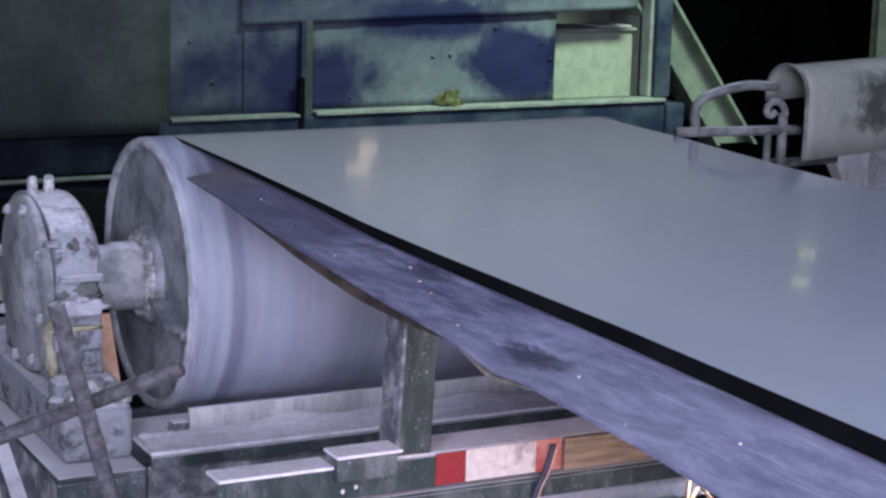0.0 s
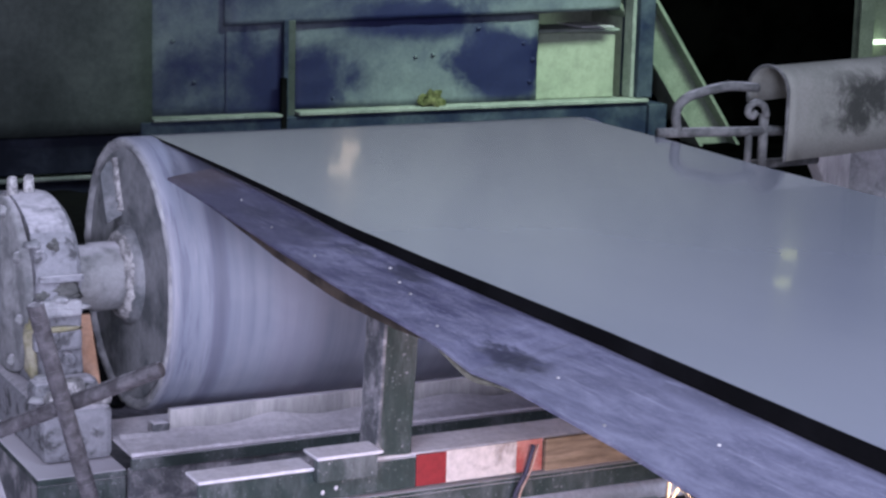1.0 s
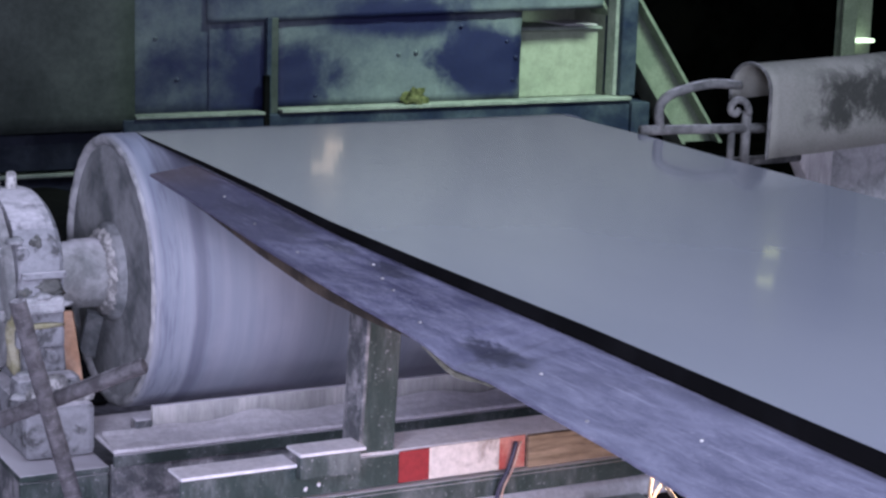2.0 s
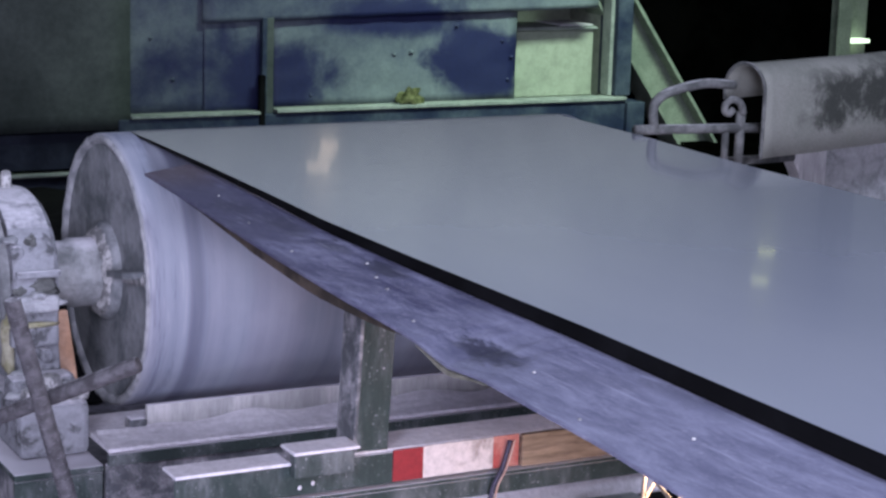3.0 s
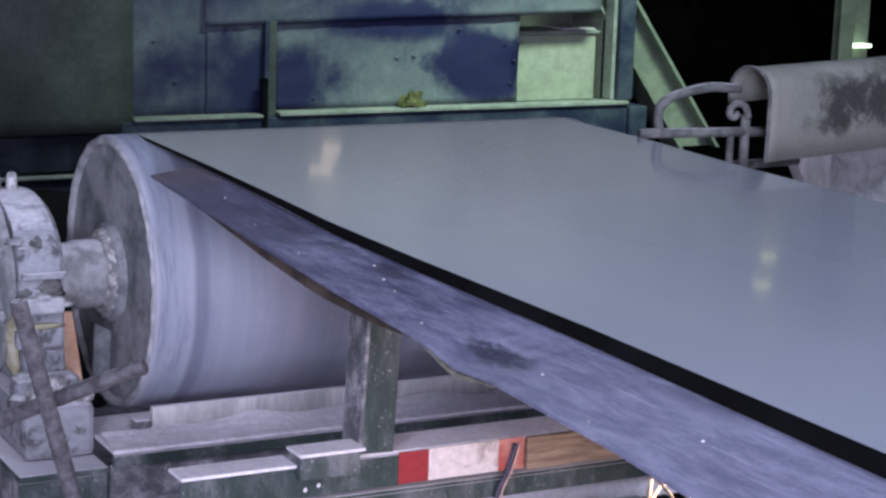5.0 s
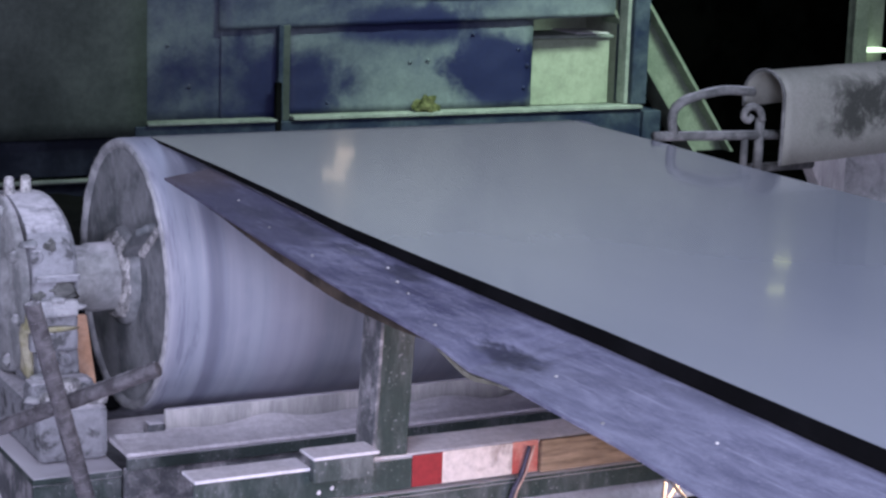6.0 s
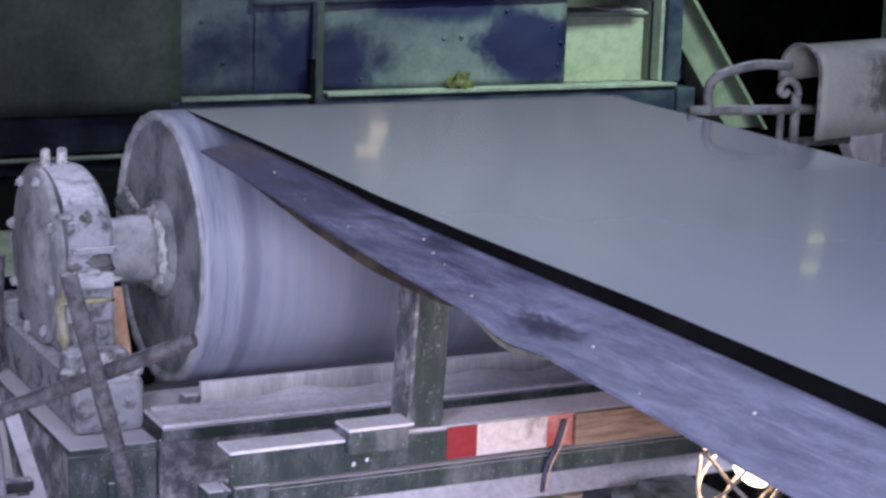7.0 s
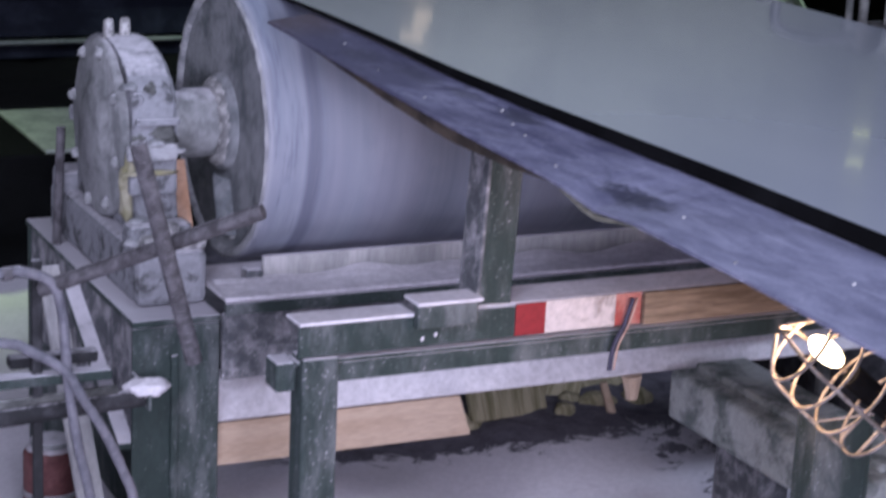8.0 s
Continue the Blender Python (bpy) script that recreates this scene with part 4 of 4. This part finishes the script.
def lower_things():
    b = empty("side_beam", (0, 0, 0), "chipped grey-green concrete beam beside a dark leg", "beam")
    part("body", box((0.95, -1.25, 0.345), (1.16, -0.49, 0.465), 0.014, segments=3), m_concrete, b)
    part("kerb", box((1.0, -1.22, 0.464), (1.14, -0.52, 0.485), 0.008), m_concrete, b)
    part("pier", box((1.06, -1.2, 0.0), (1.14, -1.0, 0.344), 0.01), m_mottle, b)
    part("pier", box((1.06, -0.74, 0.0), (1.14, -0.54, 0.344), 0.01), m_mottle, b)
    l = empty("support_leg", (0, 0, 0), "dark green steel channel leg under the belt", "leg")
    part("web", box((0.622, -1.50, 0.0), (0.735, -1.488, 0.72), 0.003), m_green, l)
    part("flange", box((0.614, -1.50, 0.0), (0.622, -1.44, 0.72), 0.002), m_green, l)
    part("flange", box((0.735, -1.50, 0.0), (0.743, -1.44, 0.72), 0.002), m_green, l)
    # rubble under the frame
    r = empty("broken_board", pose(0.97, 0.36, 0.135, -24, 3, 10), "olive broken board leaning under the frame", "board", "rubble")
    part("board", box((-0.13, -0.012, -0.085), (0.13, 0.012, 0.085), 0.006), m_olive, r)
    copy_thing(r, pose(1.14, 0.48, 0.12, -38, 16, -25))
    copy_thing(r, pose(1.32, 0.50, 0.11, -30, -12, 18))
    for k, (x, y, z, a, b2, c2) in enumerate(((1.13, 0.30, 0.065, 0.030, 0.03, 0.030), (1.27, 0.36, 0.060, 0.06, 0.04, 0.030), (1.40, 0.36, 0.060, 0.05, 0.04, 0.028), (1.20, 0.40, 0.055, 0.04, 0.03, 0.03), (0.84, 0.33, 0.05, 0.05, 0.04, 0.03))):
        thing("rubble_stone", lump((x, y, z), (a, b2, c2), k + 20, 3, 0.12), m_olive, "dusty lump of rubble on the floor", "rubble", group="rubble")
    thing("wood_stub", rod((1.275, 0.28, 0.045), (1.25, 0.30, 0.140), 0.014, 0.011, 9), m_ply, "pale wooden stub among the rubble", "wood")
    c = empty("hanging_cable", (0, 0, 0), "thin dark cable hung over the rail", "cable")
    sheath = part("sheath", tube([(0.460, -1.096, 0.851), (0.444, -1.096, 0.798), (0.424, -1.096, 0.758), (0.417, -1.096, 0.709)], 0.0046), m_cable, c, smooth=True)
    part("wire", tube([(p[0] + 0.010, p[1], p[2]) for p in ((0.460, -1.096, 0.851), (0.444, -1.096, 0.798), (0.424, -1.096, 0.758), (0.417, -1.096, 0.709))], 0.0022), m_wire, sheath, "bare copper wire", True)
    thing("stake", rod((0.905, -0.405, 0.366), (0.90, -0.405, 0.4265), 0.014, 0.026, 8), m_ply, "short wooden stake below the plank", "stake")


lower_things()


def side_clutter():
    h = empty("air_hose", (0, 0, 0), "dusty grey rubber hose looping beside the pedestal", "hose", "hoses")
    part("hose", tube([(-0.90, -0.62, 0.83), (-0.653, -0.6, 0.851), (-0.599, -0.6, 0.852), (-0.544, -0.6, 0.825), (-0.524, -0.6, 0.76), (-0.517, -0.6, 0.666),
                       (-0.507, -0.6, 0.57), (-0.491, -0.6, 0.472), (-0.474, -0.6, 0.397), (-0.44, -0.62, 0.2), (-0.42, -0.66, 0.02)], 0.0105, 12, wobble=0.05), m_hose, h, smooth=True)
    part("clip", rod((-0.640, -0.6, 0.851), (-0.622, -0.6, 0.8515), 0.0135, n=14), m_rebar, h)
    h = empty("air_hose", (0, 0, 0), "dusty grey rubber hose slung over the bracket", "hose", "hoses")
    part("hose", tube([(-0.92, -0.62, 0.74), (-0.656, -0.615, 0.72), (-0.59, -0.615, 0.696), (-0.523, -0.615, 0.649), (-0.49, -0.615, 0.592), (-0.444, -0.61, 0.515),
                       (-0.398, -0.6, 0.412), (-0.38, -0.6, 0.357), (-0.36, -0.6, 0.2), (-0.36, -0.63, 0.02)], 0.0105, 12, wobble=0.05), m_hose, h, smooth=True)
    k = empty("pipe_bracket", (0, 0, 0), "dark steel bracket with pipes, white with dust on top", "bracket")
    part("upright", box((-0.572, -0.556, 0.0), (-0.552, -0.54, 0.86), 0.003), m_dark, k)
    part("upper_arm", box((-0.95, -0.57, 0.606), (-0.415, -0.53, 0.628), 0.004), m_green, k)
    part("arm_block", box((-0.61, -0.525, 0.630), (-0.43, -0.49, 0.655), 0.006), m_dark, k)
    part("pipe", rod((-1.0, -0.55, 0.527), (-0.345, -0.55, 0.555), 0.019, n=18, bevel=0.003), m_dark, k, smooth=True)
    part("pipe", rod((-1.0, -0.55, 0.555), (-0.40, -0.55, 0.578), 0.010, n=14), m_pipe, k, smooth=True)
    part("stay", box((-0.340, -0.57, 0.53), (-0.333, -0.445, 0.575), 0.002), m_green, k)
    thing("dust_cake", lump((-0.335, -0.545, 0.574), (0.045, 0.03, 0.020), 14, 3, 0.25), m_dust, "white heap of dust on the pipe end", "dust cake", smooth=True)
    b = empty("red_drum", (-0.352, 0.16, -0.02), "small dull red steel drum behind the hoses", "drum")
    part("shell", rod((0, 0, 0.0), (0, 0, 0.22), 0.066, n=36, bevel=0.020), m_dullred, b)
    part("hoop", rod((0, 0, 0.10), (0, 0, 0.112), 0.069, n=36), m_cover, b)
    part("lid", rod((0, 0, 0.221), (0, 0, 0.236), 0.05, n=36, bevel=0.004), m_cover, b)
    t = empty("dark_tank", (0, 0, 0), "black box tank with a pale dusty top", "tank")
    part("body", box((-1.6, 2.26, 0.0), (0.75, 2.93, 0.43), 0.012), m_rubber, t)
    part("top_plate", box((0.175, 2.24, 0.432), (0.77, 2.95, 0.446), 0.004), m_pale, t)
    part("side_hatch", box((-0.35, 2.235, 0.02), (-0.02, 2.257, 0.42), 0.006), m_bluedark, t)


m_dullred = worn("dull_red_paint", (0.09, 0.03, 0.03), (0.17, 0.07, 0.07), 12, rough=0.7, dust=DUST, dust_lo=0.7, dust_hi=1.1)
side_clutter()


def cage_lamp():
    c = empty("cage_lamp", look((0.428, -1.62, 0.948), (0.612, -1.680, 0.792)), "lit work lamp in a wire cage under the plate", "work lamp")
    # its tip is at the origin, its base at -z
    rings = [(0.0, 0.012), (-0.050, 0.068), (-0.112, 0.081), (-0.176, 0.086), (-0.240, 0.086)]
    for k, (z, r) in enumerate(rings[1:]):
        part("ring_wire", tube([(r * math.cos(a), r * math.sin(a), z) for a in np.radians(np.arange(0, 361, 20))], 0.0033, 8), m_cagewire, c, smooth=True)
    for k in range(4):
        a = math.radians(90 * k + 80)
        part("long_wire", tube([(r * math.cos(a), r * math.sin(a), z) for z, r in rings], 0.0036, 8), m_cagewire, c, smooth=True)
    for u in (-0.04, 0.04):
        w = math.sqrt(0.085 ** 2 - u * u)
        part("base_bar", rod((u, -w, -0.240), (u, w, -0.240), 0.0040, n=8), m_cagewire, c)
    part("base_bar", rod((-0.085, 0.01, -0.244), (0.085, 0.01, -0.244), 0.0040, n=8), m_cagewire, c)
    part("bulb", lump((0, 0.022, -0.088), (0.019, 0.019, 0.038), 1, 3, 0.0), m_bulb, c, "glowing bulb", True)
    part("socket", rod((0, 0.018, -0.15), (0, 0.018, -0.29), 0.022, n=20, bevel=0.004), m_rubber, c)
    part("lead", tube([(0, 0.018, -0.28), (0.05, 0.06, -0.30), (0.12, 0.2, -0.16), (0.13, 0.42, -0.02)], 0.006, 8), m_cable, c, "dark lead", True)
    d = bpy.data.lights.new("cage_bulb", "POINT")
    d.energy, d.color, d.shadow_soft_size = 6, (1.0, 0.66, 0.42), 0.06
    new("cage_bulb", d).matrix_world = Matrix.Translation(c.matrix_world @ Vector((0.0, 0.012, -0.03)))


m_cagewire = worn("cage_wire", (0.22, 0.18, 0.155), (0.36, 0.31, 0.28), 30, rough=0.5, bump=0.1)
cage_lamp()


# ---- the covered roller beyond the belt ----
def roller_stand():
    s = empty("roller_stand", (0, 0, 0), "pipe stand with a bowed handle beyond the belt", "pipe stand")
    part("handle", tube([(1.276, -0.332, 1.320), (1.270, -0.332, 1.373), (1.291, -0.332, 1.401), (1.336, -0.332, 1.417), (1.420, -0.332, 1.430), (1.506, -0.332, 1.423)], 0.012), m_pipe, s, smooth=True)
    part("crossbar", rod((1.219, -0.332, 1.323), (1.611, -0.332, 1.314), 0.012, n=12), m_pipe, s, smooth=True)
    part("upright", rod((1.487, -0.332, 1.215), (1.487, -0.332, 1.315), 0.009, n=12), m_pipe, s, smooth=True)
    part("upright", rod((1.530, -0.332, 1.215), (1.530, -0.332, 1.358), 0.012, n=12), m_pipe, s, smooth=True)
    part("hook", tube([(1.530, -0.342, 1.353), (1.520, -0.342, 1.379), (1.496, -0.342, 1.389), (1.477, -0.342, 1.379), (1.474, -0.342, 1.363), (1.487, -0.342, 1.355), (1.499, -0.342, 1.364)], 0.009), m_pipe, s, smooth=True)
    part("base_rail", rod((1.420, -0.332, 1.232), (1.80, -0.20, 1.212), 0.012, n=12), m_pipe, s, smooth=True)
    part("leg", rod((1.525, -0.322, 0.000), (1.525, -0.322, 1.215), 0.018, n=12), m_pipe, s, smooth=True)
    # canvas thrown over a roll: half round above, hanging down on the near side
    c = empty("canvas_cover", (0, 0, 0), "stained grey canvas draped over a roller", "canvas cover")
    a, b = Vector((1.556, -0.308, 1.407)), Vector((3.161, 0.020, 1.429))
    bm = bmesh.new()
    ax = (b - a).normalized()
    side = Vector((0, 0, 1)).cross(ax).normalized()
    prof = [(-0.064, -0.165), (-0.066, -0.08)] + [(-0.066 * math.cos(t), 0.066 * math.sin(t)) for t in np.radians(np.arange(0, 181, 15))] + [(0.066, -0.03)]
    n = 40
    rows = [[], []]
    for w, inset in ((0, 0.0), (1, 0.005)):
        for i in range(n + 1):
            o = a + (b - a) * (i / n)
            row = []
            for k, (u, z) in enumerate(prof):
                wob = 0.006 * noise.noise(Vector((i * 0.3, k * 0.5, 0)))
                q = 1 - inset / 0.066
                row.append(bm.verts.new(o - side * (-(u * q + wob)) + Vector((0,0,z * (q if z > 0 else 1)))))
            rows[w].append(row)
    for i in range(n):
        for k in range(len(prof) - 1):
            for w in (0, 1):
                bm.faces.new((rows[w][i][k], rows[w][i + 1][k], rows[w][i + 1][k + 1], rows[w][i][k + 1]))
    for i in range(n):
        for k in (0, len(prof) - 1):
            bm.faces.new((rows[0][i][k], rows[0][i + 1][k], rows[1][i + 1][k], rows[1][i][k]))
    for k in range(len(prof) - 1):
        for i in (0, n):
            bm.faces.new((rows[0][i][k], rows[0][i][k + 1], rows[1][i][k + 1], rows[1][i][k]))
    drape = part("drape", bm, m_canvas, c, smooth=True)
    part("hem", tube([a - side * (-u) + Vector((0, 0, z)) for u, z in prof], 0.0045, 8), m_pipe, drape, "thick rolled hem", True)
    r = empty("covered_roller", (0, 0, 0), "dusty roller under the canvas cover", "roller")
    part("roll", rod(a + ax * 0.14, b, 0.055, n=24, bevel=0.006), m_pipe, r)
    funnel = box((1.820, -0.155, 1.05), (1.955, -0.10, 1.235), 0.006)
    for v in funnel.verts:
        if v.co.x < 1.88:
            v.co.x += 0.55 * (1.235 - v.co.z)
    part("bracket", funnel, m_board, r, "pale tapered bracket")
    part("bracket", box((1.962, -0.12, 1.0), (2.20, 0.0, 1.24), 0.006), m_cover, r)
    # given a dark colour to stand in for the shaded gap below the canvas
    part("bearer", box((1.70, -0.18, 0.000), (2.710, 0.289, 1.05), 0.01), m_dark, r)


roller_stand()


# ---- what moves: the drum turns once in 2.8 s, its top away from the camera's side ----
def motions():
    rows = []
    for k in range(17):
        t = k * 0.5
        rows.append((t, pose(0, 0, AX) @ Matrix.Rotation(-2 * math.pi * t / 2.8, 4, "X")))
    walk(the_drum, rows)


motions()
